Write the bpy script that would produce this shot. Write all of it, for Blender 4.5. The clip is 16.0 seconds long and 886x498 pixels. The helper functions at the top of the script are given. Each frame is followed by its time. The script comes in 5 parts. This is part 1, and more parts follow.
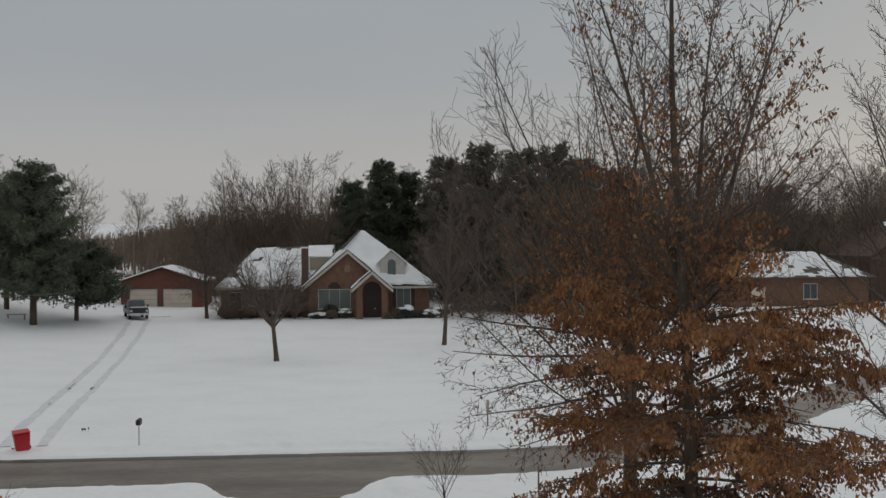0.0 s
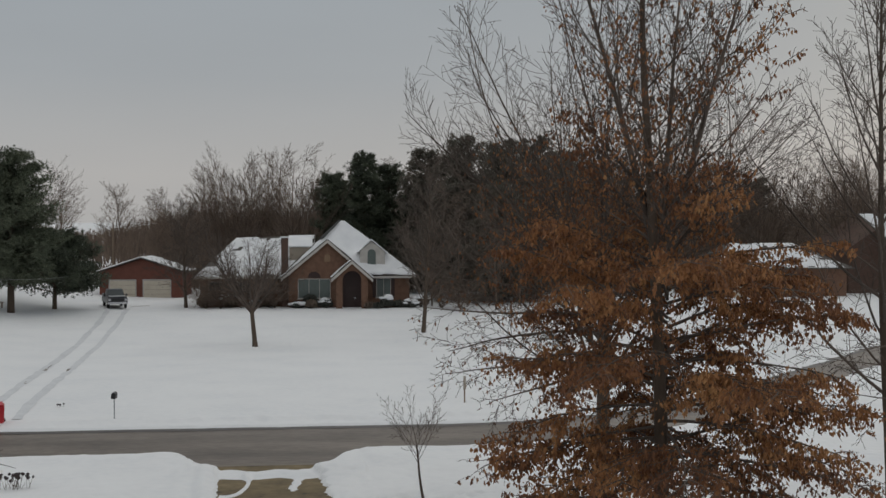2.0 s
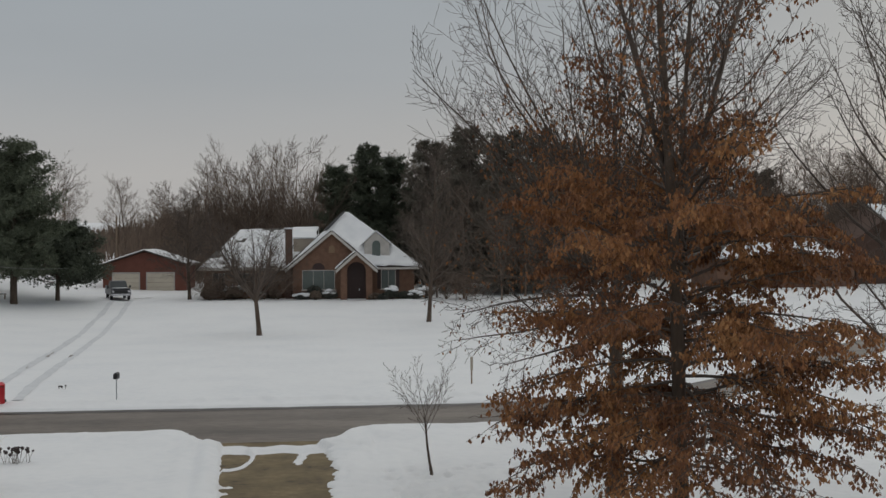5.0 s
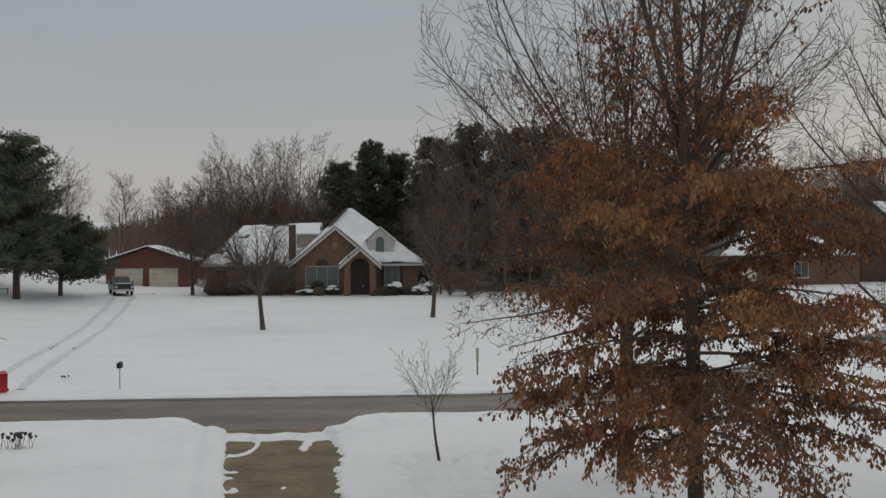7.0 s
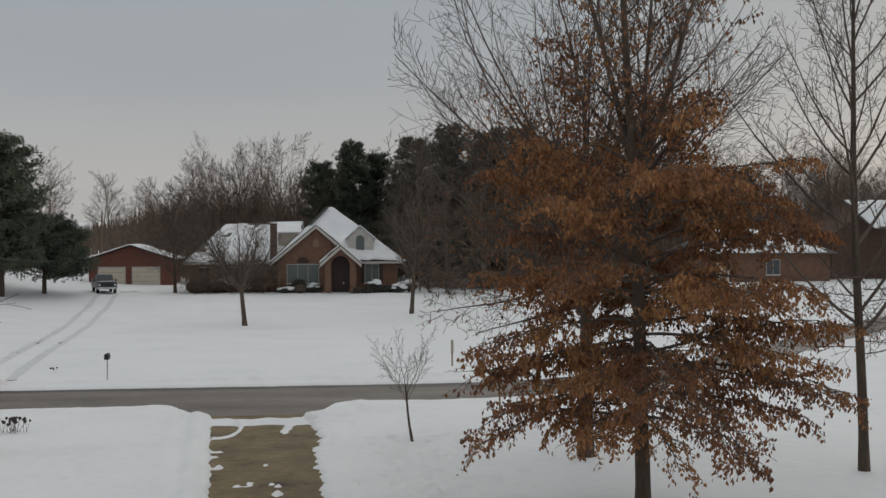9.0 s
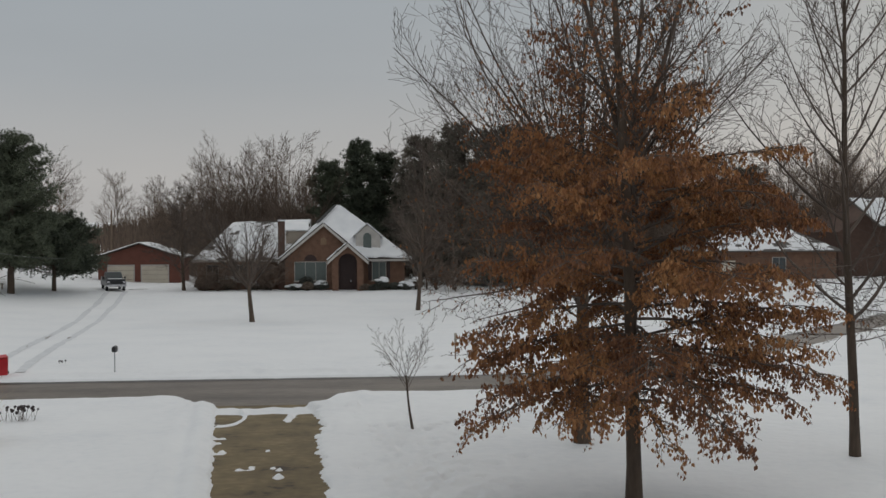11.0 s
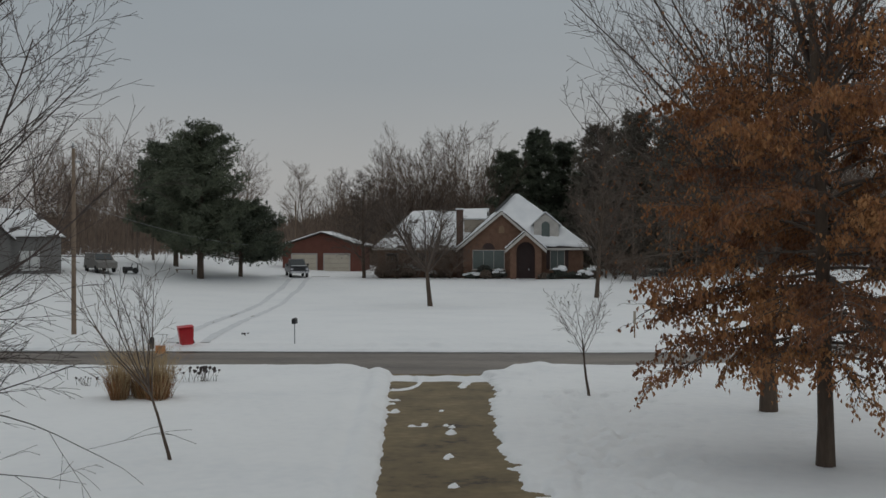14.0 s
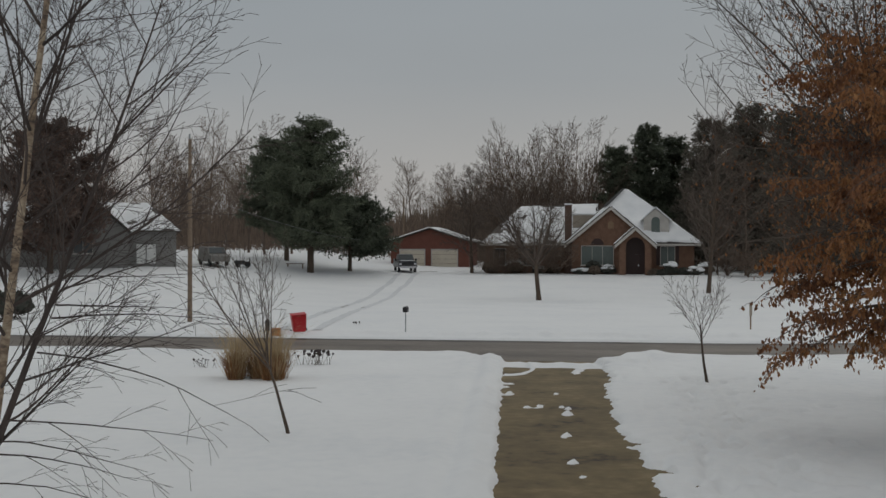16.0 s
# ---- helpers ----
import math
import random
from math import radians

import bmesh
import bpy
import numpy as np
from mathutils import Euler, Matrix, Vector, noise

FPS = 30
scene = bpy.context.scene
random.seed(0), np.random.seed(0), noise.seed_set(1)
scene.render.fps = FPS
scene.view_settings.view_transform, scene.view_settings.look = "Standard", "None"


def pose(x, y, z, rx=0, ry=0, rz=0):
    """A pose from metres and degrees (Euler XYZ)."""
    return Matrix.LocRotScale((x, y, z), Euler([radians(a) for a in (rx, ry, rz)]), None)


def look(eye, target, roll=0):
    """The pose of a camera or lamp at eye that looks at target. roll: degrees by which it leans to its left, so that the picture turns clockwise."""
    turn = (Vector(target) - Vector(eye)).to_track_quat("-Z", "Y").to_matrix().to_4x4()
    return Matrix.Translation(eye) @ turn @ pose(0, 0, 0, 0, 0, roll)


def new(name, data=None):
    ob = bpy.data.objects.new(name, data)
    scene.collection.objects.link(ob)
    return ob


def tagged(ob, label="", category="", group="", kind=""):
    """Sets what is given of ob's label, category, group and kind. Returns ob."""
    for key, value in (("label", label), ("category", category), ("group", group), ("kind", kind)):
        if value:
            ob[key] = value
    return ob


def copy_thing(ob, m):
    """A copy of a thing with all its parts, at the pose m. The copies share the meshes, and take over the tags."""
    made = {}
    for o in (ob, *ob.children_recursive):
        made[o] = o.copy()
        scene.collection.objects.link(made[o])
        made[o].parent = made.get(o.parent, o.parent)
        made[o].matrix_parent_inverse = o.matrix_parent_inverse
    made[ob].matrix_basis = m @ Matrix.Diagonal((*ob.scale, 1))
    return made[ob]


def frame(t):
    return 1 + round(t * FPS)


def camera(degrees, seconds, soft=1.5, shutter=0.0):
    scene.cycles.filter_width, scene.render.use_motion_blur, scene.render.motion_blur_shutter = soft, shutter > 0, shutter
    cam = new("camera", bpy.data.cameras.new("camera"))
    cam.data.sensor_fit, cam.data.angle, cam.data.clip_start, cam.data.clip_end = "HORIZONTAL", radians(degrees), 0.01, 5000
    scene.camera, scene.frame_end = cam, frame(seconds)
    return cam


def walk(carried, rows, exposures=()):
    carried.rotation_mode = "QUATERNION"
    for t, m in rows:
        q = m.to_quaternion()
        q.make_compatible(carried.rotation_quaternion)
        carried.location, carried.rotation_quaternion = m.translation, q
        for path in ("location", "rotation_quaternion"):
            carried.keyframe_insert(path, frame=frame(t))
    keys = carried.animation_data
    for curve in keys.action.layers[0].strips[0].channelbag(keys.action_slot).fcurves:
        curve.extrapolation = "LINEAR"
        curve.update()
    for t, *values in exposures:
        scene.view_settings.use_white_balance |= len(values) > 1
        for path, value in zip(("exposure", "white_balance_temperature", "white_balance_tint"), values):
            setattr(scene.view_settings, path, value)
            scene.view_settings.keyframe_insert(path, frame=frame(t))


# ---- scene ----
cam = camera(40, 16.0, soft=1.5)
# seconds, x, y, z, pitch, yaw, roll
PATH = [
    (0, -0.077, -1.165, 8.907, -0.598, -4.873, -0.377),
    (0.5, -0.059, -1.267, 8.649, -0.602, -4.719, -0.275),
    (1, -0.030, -1.374, 8.379, -0.598, -5.214, -0.206),
    (1.5, 0.032, -1.379, 8.062, -0.566, -5.603, -0.092),
    (2, 0.136, -1.212, 7.776, -0.562, -5.710, -0.194),
    (2.5, 0.230, -0.950, 7.440, -0.579, -5.427, -0.310),
    (3, 0.347, -0.745, 7.160, -0.583, -5.315, -0.394),
    (3.5, 0.407, -0.651, 6.947, -0.568, -5.402, -0.366),
    (6, -0.071, -0.172, 6.708, -0.555, -5.534, -0.345),
    (6.5, -0.048, -0.044, 6.467, -0.527, -5.065, -0.321),
    (7, -0.021, -0.047, 6.328, -0.500, -5.415, -0.202),
    (7.5, -0.024, -0.245, 6.203, -0.456, -5.545, -0.220),
    (8, 0.018, -0.818, 6.188, -0.463, -5.785, -0.219),
    (8.5, 0.035, -1.567, 6.164, -0.455, -6.033, -0.269),
    (9, 0.039, -2.175, 6.154, -0.509, -6.279, -0.252),
    (11.5, 0.283, -2.820, 5.803, -0.481, -5.570, -0.279),
    (12, 0.216, -2.760, 5.681, -0.476, -4.536, -0.274),
    (12.5, 0.233, -2.508, 5.317, -0.481, -0.752, -0.210),
    (13, 0.368, -2.167, 4.938, -0.473, 2.188, -0.093),
    (13.5, 0.433, -2.089, 4.796, -0.478, 2.493, -0.066),
    (14, 0.374, -2.085, 4.795, -0.513, 2.585, -0.087),
    (14.5, 0.201, -2.099, 4.795, -0.509, 2.639, -0.138),
    (15, 0.079, -2.068, 4.791, -0.530, 2.716, -0.127),
    (15.5, 0.025, -1.997, 4.645, -0.514, 4.802, -0.077),
    (16, 0.118, -1.888, 4.306, -0.515, 7.556, 0.063),
]
walk(cam, [(t, pose(x, y, z, 90 + pitch, 0, yaw) @ pose(0, 0, 0, 0, 0, roll)) for t, x, y, z, pitch, yaw, roll in PATH],
     exposures=[(0, -0.62, 6450, 8), (11.6, -0.55, 6450, 8), (12.5, -0.63, 6350, 7.5), (13.2, -0.79, 6310, 6.3), (15, -0.78, 6340, 6.5), (16, -0.76, 6460, 7.3)])

# ---- world and light ----
world = bpy.data.worlds.new("overcast")
scene.world = world
world.use_nodes = True
wt = world.node_tree
wt.nodes.clear()
w_out = wt.nodes.new("ShaderNodeOutputWorld")
w_bg = wt.nodes.new("ShaderNodeBackground")
w_sky = wt.nodes.new("ShaderNodeTexSky")
w_sky.sky_type, w_sky.sun_disc = "NISHITA", False
w_sky.sun_elevation, w_sky.sun_rotation = radians(14), radians(35)
w_sky.dust_density, w_sky.air_density = 4.0, 1.0
w_tc = wt.nodes.new("ShaderNodeTexCoord")
w_sep = wt.nodes.new("ShaderNodeSeparateXYZ")
w_ramp = wt.nodes.new("ShaderNodeValToRGB")
# cloud deck: dim and slightly warm at the horizon, brighter towards the zenith
els = w_ramp.color_ramp.elements
els[0].position, els[0].color = 0.0, (0.66, 0.64, 0.63, 1)
els[1].position, els[1].color = 1.0, (1.0, 0.985, 0.965, 1)
for pos, col in ((0.05, (0.668, 0.647, 0.636, 1)), (0.13, (0.532, 0.555, 0.584, 1)), (0.28, (0.455, 0.508, 0.562, 1)), (0.55, (0.66, 0.68, 0.70, 1))):
    e = els.new(pos)
    e.color = col
w_noise = wt.nodes.new("ShaderNodeTexNoise")
w_noise.inputs["Scale"].default_value, w_noise.inputs["Detail"].default_value = 2.2, 5
w_map = wt.nodes.new("ShaderNodeMapping")
w_map.inputs["Scale"].default_value = (1, 1, 3.5)
w_nr = wt.nodes.new("ShaderNodeMapRange")
w_nr.inputs["To Min"].default_value, w_nr.inputs["To Max"].default_value = 0.9, 1.1
w_mul = wt.nodes.new("ShaderNodeMix")
w_mul.data_type, w_mul.blend_type = "RGBA", "MULTIPLY"
w_mul.inputs["Factor"].default_value = 1.0
w_mix = wt.nodes.new("ShaderNodeMix")
w_mix.data_type, w_mix.blend_type = "RGBA", "MIX"
w_mix.inputs["Factor"].default_value = 0.975
w_scale = wt.nodes.new("ShaderNodeMix")
w_scale.data_type, w_scale.blend_type = "RGBA", "MULTIPLY"
w_scale.inputs["Factor"].default_value = 1.0
w_scale.inputs["B"].default_value = (0.1, 0.1, 0.1, 1)
wt.links.new(w_tc.outputs["Generated"], w_sep.inputs[0])
wt.links.new(w_sep.outputs["Z"], w_ramp.inputs["Fac"])
wt.links.new(w_tc.outputs["Generated"], w_map.inputs["Vector"])
wt.links.new(w_map.outputs["Vector"], w_noise.inputs["Vector"])
wt.links.new(w_noise.outputs["Fac"], w_nr.inputs["Value"])
wt.links.new(w_ramp.outputs["Color"], w_mul.inputs["A"])
wt.links.new(w_nr.outputs["Result"], w_mul.inputs["B"])
wt.links.new(w_sky.outputs["Color"], w_scale.inputs["A"])
wt.links.new(w_scale.outputs["Result"], w_mix.inputs["A"])
wt.links.new(w_mul.outputs["Result"], w_mix.inputs["B"])
wt.links.new(w_mix.outputs["Result"], w_bg.inputs["Color"])
wt.links.new(w_bg.outputs["Background"], w_out.inputs["Surface"])
w_bg.inputs["Strength"].default_value = 1.0

sun_data = bpy.data.lights.new("sun", "SUN")
sun_data.energy, sun_data.angle, sun_data.color = 0.5, radians(60), (1.0, 0.95, 0.88)
sun = new("sun", sun_data)
sun.matrix_world = look((60, 90, 60), (0, 0, 0))


# ---- materials ----
def material(name, rough=0.8, metal=0.0):
    m = bpy.data.materials.new(name)
    m.use_nodes = True
    b = m.node_tree.nodes["Principled BSDF"]
    b.inputs["Roughness"].default_value = rough
    b.inputs["Metallic"].default_value = metal
    return m, m.node_tree, b


def noisy(name, stops, scale=1.0, detail=6.0, rough=0.8, metal=0.0, bump=0.0, bump_scale=None, stretch=(1, 1, 1), fine=0.0, by_object=0.0, dist=0.02):
    """A surface whose colour runs over the stops by a noise of the given scale, with fine grain, bump and a shift per object."""
    m, nt, b = material(name, rough, metal)
    tc = nt.nodes.new("ShaderNodeTexCoord")
    mp = nt.nodes.new("ShaderNodeMapping")
    mp.inputs["Scale"].default_value = stretch
    nt.links.new(tc.outputs["Object"], mp.inputs["Vector"])
    nz = nt.nodes.new("ShaderNodeTexNoise")
    nz.inputs["Scale"].default_value, nz.inputs["Detail"].default_value = scale, detail
    nt.links.new(mp.outputs["Vector"], nz.inputs["Vector"])
    value = nz.outputs["Fac"]
    if fine:
        n2 = nt.nodes.new("ShaderNodeTexNoise")
        n2.inputs["Scale"].default_value, n2.inputs["Detail"].default_value = scale * fine, 4
        nt.links.new(mp.outputs["Vector"], n2.inputs["Vector"])
        mx = nt.nodes.new("ShaderNodeMix")
        mx.inputs["Factor"].default_value = 0.4
        nt.links.new(value, mx.inputs["A"])
        nt.links.new(n2.outputs["Fac"], mx.inputs["B"])
        value = mx.outputs["Result"]
    if by_object:
        oi = nt.nodes.new("ShaderNodeObjectInfo")
        geo = nt.nodes.new("ShaderNodeNewGeometry")
        ad = nt.nodes.new("ShaderNodeMath")
        ad.operation = "ADD"
        nt.links.new(oi.outputs["Random"], ad.inputs[0])
        nt.links.new(geo.outputs["Random Per Island"], ad.inputs[1])
        ma = nt.nodes.new("ShaderNodeMath")
        ma.operation = "MULTIPLY_ADD"
        ma.inputs[1].default_value = by_object
        nt.links.new(ad.outputs[0], ma.inputs[0])
        nt.links.new(value, ma.inputs[2])
        sb = nt.nodes.new("ShaderNodeMath")
        sb.operation = "SUBTRACT"
        sb.inputs[1].default_value = by_object
        nt.links.new(ma.outputs[0], sb.inputs[0])
        value = sb.outputs[0]
    rp = nt.nodes.new("ShaderNodeValToRGB")
    e = rp.color_ramp.elements
    e[0].position, e[0].color = stops[0][0], (*stops[0][1], 1)
    e[1].position, e[1].color = stops[-1][0], (*stops[-1][1], 1)
    for pos, col in stops[1:-1]:
        e.new(pos).color = (*col, 1)
    nt.links.new(value, rp.inputs["Fac"])
    nt.links.new(rp.outputs["Color"], b.inputs["Base Color"])
    if bump:
        bp = nt.nodes.new("ShaderNodeBump")
        bp.inputs["Strength"].default_value, bp.inputs["Distance"].default_value = bump, dist
        n3 = nt.nodes.new("ShaderNodeTexNoise")
        n3.inputs["Scale"].default_value, n3.inputs["Detail"].default_value = bump_scale or scale * 3, 6
        nt.links.new(mp.outputs["Vector"], n3.inputs["Vector"])
        nt.links.new(n3.outputs["Fac"], bp.inputs["Height"])
        nt.links.new(bp.outputs["Normal"], b.inputs["Normal"])
    return m


def plain(name, colour, rough=0.6, metal=0.0):
    """A painted or moulded surface: one colour with faint mottling."""
    dark = tuple(c * 0.82 for c in colour)
    light = tuple(min(1, c * 1.12) for c in colour)
    return noisy(name, [(0.3, dark), (0.7, light)], 3.0, 4, rough, metal, fine=8)


SNOW = noisy("snow", [(0.25, (0.75, 0.765, 0.79)), (0.5, (0.835, 0.84, 0.85)), (0.75, (0.875, 0.88, 0.885))], 0.22, 8, 0.7, bump=0.7, bump_scale=1.6, fine=14, dist=0.07)
ROOF_SNOW = noisy("roof_snow", [(0.3, (0.73, 0.74, 0.76)), (0.7, (0.85, 0.855, 0.865))], 0.6, 6, 0.7, bump=0.3, bump_scale=3, dist=0.03)
PACKED = noisy("packed_snow", [(0.3, (0.60, 0.61, 0.63)), (0.7, (0.76, 0.77, 0.79))], 0.7, 6, 0.7, bump=0.3, bump_scale=5, fine=9)
ASPHALT = noisy("wet_asphalt", [(0.34, (0.075, 0.056, 0.043)), (0.5, (0.14, 0.112, 0.09)), (0.66, (0.215, 0.178, 0.145))], 0.55, 8, 0.55, bump=0.3, bump_scale=40, stretch=(0.3, 1, 1), fine=12, dist=0.01)
DARKEDGE = noisy("dark_road_edge", [(0.3, (0.028, 0.022, 0.018)), (0.7, (0.085, 0.07, 0.058))], 0.8, 8, 0.5, bump=0.4, bump_scale=20, fine=8, dist=0.01)
CONCRETE = noisy("damp_concrete", [(0.33, (0.04, 0.027, 0.014)), (0.41, (0.118, 0.083, 0.037)), (0.55, (0.172, 0.125, 0.058)), (0.7, (0.25, 0.19, 0.1))], 0.9, 10, 0.78, bump=0.2, bump_scale=25, stretch=(0.85, 0.8, 1), fine=5, dist=0.008)
BARK = noisy("oak_bark", [(0.3, (0.052, 0.036, 0.026)), (0.7, (0.125, 0.09, 0.065))], 3.0, 8, 0.9, bump=0.6, bump_scale=14, stretch=(1, 1, 0.25), fine=5, by_object=0.1, dist=0.03)
TWIG = noisy("twigs", [(0.3, (0.062, 0.047, 0.038)), (0.7, (0.135, 0.104, 0.084))], 1.2, 4, 0.9, by_object=0.25)
BIRCHTWIG = noisy("birch_twigs", [(0.3, (0.04, 0.03, 0.027)), (0.7, (0.095, 0.073, 0.064))], 1.2, 4, 0.9, by_object=0.25)
BIRCH = noisy("birch_bark", [(0.33, (0.10, 0.075, 0.06)), (0.47, (0.29, 0.21, 0.145)), (0.66, (0.55, 0.45, 0.33))], 2.6, 8, 0.8, bump=0.5, bump_scale=12, stretch=(1, 1, 2.2), fine=4)
FARTWIG = noisy("wood_twigs", [(0.3, (0.102, 0.073, 0.056)), (0.7, (0.20, 0.147, 0.112))], 0.5, 4, 0.9, by_object=0.3)
LEAF = noisy("dry_oak_leaves", [(0.12, (0.085, 0.038, 0.022)), (0.4, (0.20, 0.083, 0.035)), (0.62, (0.30, 0.13, 0.047)), (0.9, (0.44, 0.23, 0.09))], 0.9, 3, 0.75, by_object=0.32)
NEEDLE = noisy("pine_needles", [(0.2, (0.062, 0.073, 0.052)), (0.5, (0.104, 0.12, 0.08)), (0.85, (0.172, 0.19, 0.125))], 0.8, 4, 0.8, by_object=0.3)
DARKNEEDLE = noisy("dull_needles", [(0.2, (0.086, 0.08, 0.063)), (0.55, (0.142, 0.128, 0.102)), (0.85, (0.215, 0.187, 0.152))], 0.8, 4, 0.85, by_object=0.3)
REDTWIG = noisy("dense_russet_twigs", [(0.2, (0.085, 0.055, 0.045)), (0.6, (0.15, 0.10, 0.08)), (0.85, (0.21, 0.15, 0.12))], 0.8, 4, 0.9, by_object=0.3)
BRICK = noisy("brown_brick", [(0.25, (0.10, 0.055, 0.036)), (0.5, (0.165, 0.09, 0.058)), (0.78, (0.23, 0.135, 0.09))], 2.0, 6, 0.85, bump=0.3, bump_scale=12, fine=9)
DARKBRICK = noisy("dark_brick", [(0.25, (0.07, 0.042, 0.032)), (0.75, (0.135, 0.082, 0.062))], 2.0, 6, 0.9, bump=0.3, bump_scale=12, fine=9)
REDBRICK = noisy("red_siding", [(0.25, (0.125, 0.045, 0.032)), (0.75, (0.20, 0.078, 0.055))], 1.4, 6, 0.85, bump=0.3, bump_scale=12, fine=9)
TRIM = noisy("grey_white_trim", [(0.3, (0.42, 0.39, 0.36)), (0.7, (0.56, 0.53, 0.49))], 2.0, 5, 0.6, fine=8)
SHINGLE = noisy("dark_shingles", [(0.25, (0.06, 0.052, 0.047)), (0.75, (0.14, 0.125, 0.112))], 1.6, 6, 0.9, bump=0.4, bump_scale=9, fine=8)
SIDING = noisy("grey_siding", [(0.25, (0.165, 0.16, 0.152)), (0.75, (0.25, 0.243, 0.232))], 1.2, 5, 0.75, fine=8, stretch=(1, 1, 5))
TANSIDING = noisy("tan_siding", [(0.25, (0.33, 0.28, 0.225)), (0.75, (0.45, 0.39, 0.32))], 1.2, 5, 0.75, fine=8, stretch=(1, 1, 5))
CREAM = noisy("cream_door", [(0.3, (0.52, 0.46, 0.37)), (0.7, (0.66, 0.6, 0.5))], 1.2, 5, 0.6, fine=8)
WOODFENCE = noisy("weathered_boards", [(0.25, (0.16, 0.10, 0.06)), (0.75, (0.30, 0.20, 0.125))], 2.0, 6, 0.85, stretch=(6, 6, 0.6), fine=6)
POLEWOOD = noisy("pole_wood", [(0.25, (0.15, 0.108, 0.078)), (0.75, (0.29, 0.215, 0.155))], 1.5, 6, 0.85, stretch=(5, 5, 0.4), fine=6)
DRYGRASS = noisy("dry_grass", [(0.2, (0.36, 0.25, 0.13)), (0.55, (0.54, 0.42, 0.25)), (0.85, (0.70, 0.59, 0.40))], 1.2, 4, 0.85, by_object=0.4)
BROWNGRASS = noisy("rusty_grass", [(0.2, (0.15, 0.068, 0.028)), (0.55, (0.32, 0.16, 0.065)), (0.85, (0.48, 0.29, 0.13))], 1.2, 4, 0.85, by_object=0.4)
REDPLASTIC = noisy("red_plastic", [(0.3, (0.42, 0.012, 0.02)), (0.7, (0.55, 0.022, 0.03))], 2.5, 5, 0.45, fine=6)
BLACK = plain("black_paint", (0.022, 0.022, 0.024), 0.5)
RUBBER = plain("rubber", (0.02, 0.02, 0.02), 0.85)
VANGREY = plain("grey_van_paint", (0.20, 0.19, 0.175), 0.4, 0.2)
SILVER = plain("grey_car_paint", (0.065, 0.068, 0.074), 0.4, 0.3)
CHROME = plain("chrome", (0.5, 0.5, 0.52), 0.25, 0.9)
ORANGE = plain("faded_orange", (0.5, 0.2, 0.07), 0.7)
# one opaque grey-green colour for panes, in place of clear glass
PANEFILL = plain("grey_green_pane", (0.105, 0.128, 0.118), 0.35)
# red of door and shutters, darkened to carry the porch's shade
REDANDSHADE = plain("dark_red_and_porch_shade", (0.036, 0.014, 0.011), 0.5)
CABLE = plain("cable_jacket", (0.16, 0.165, 0.17), 0.6)
METALGREY = plain("galvanised", (0.35, 0.36, 0.37), 0.45, 0.6)
WHITE = plain("white_paint", (0.7, 0.7, 0.68), 0.6)
g_m, g_nt, g_b = material("window_glass", 0.08)
g_b.inputs["Base Color"].default_value = (0.05, 0.06, 0.065, 1)
g_b.inputs["IOR"].default_value = 1.5
GLASS = g_m


# ---- building helpers ----
def link_mesh(name, verts, faces, mat, parent=None, label="", smooth=False):
    me = bpy.data.meshes.new(name)
    me.from_pydata([tuple(v) for v in verts], [], faces)
    me.materials.append(mat)
    if smooth:
        me.shade_smooth()
    ob = new(name, me)
    if parent is not None:
        ob.parent = parent
    if label:
        tagged(ob, label)
    return ob


def part(name, bm, mat, parent=None, label="", smooth=False):
    me = bpy.data.meshes.new(name)
    bmesh.ops.recalc_face_normals(bm, faces=bm.faces)
    bm.to_mesh(me)
    bm.free()
    me.materials.append(mat)
    if smooth:
        me.shade_smooth()
    ob = new(name, me)
    if parent is not None:
        ob.parent = parent
    if label:
        tagged(ob, label)
    return ob


def thing(name, m, label, category, group="", kind=""):
    e = new(name)
    e.matrix_world = m
    return tagged(e, label, category, group, kind)


def box(bm, x0, x1, y0, y1, z0, z1, bevel=0.0):
    r = bmesh.ops.create_cube(bm, size=1.0, matrix=Matrix.LocRotScale(((x0 + x1) / 2, (y0 + y1) / 2, (z0 + z1) / 2), None, (x1 - x0, y1 - y0, z1 - z0)))
    if bevel:
        es = list({e for v in r["verts"] for e in v.link_edges})
        bmesh.ops.bevel(bm, geom=es, offset=bevel, segments=2, affect="EDGES", profile=0.5)
    return bm


def boxm(x0, x1, y0, y1, z0, z1, bevel=0.0):
    return box(bmesh.new(), x0, x1, y0, y1, z0, z1, bevel)


def cyl(bm, p, q, r0, r1=None, n=12):
    p, q = Vector(p), Vector(q)
    d = q - p
    m = Matrix.Translation((p + q) / 2) @ d.to_track_quat("Z", "Y").to_matrix().to_4x4()
    bmesh.ops.create_cone(bm, cap_ends=True, segments=n, radius1=r0, radius2=r0 if r1 is None else r1, depth=d.length, matrix=m)
    return bm


def prism(bm, poly, y0, y1):
    """The outline poly, points (x, z), drawn out from y0 to y1."""
    a = [bm.verts.new((x, y0, z)) for x, z in poly]
    b = [bm.verts.new((x, y1, z)) for x, z in poly]
    bm.faces.new(a)
    bm.faces.new(b[::-1])
    n = len(poly)
    for i in range(n):
        bm.faces.new((a[i], b[i], b[(i + 1) % n], a[(i + 1) % n]))
    return bm


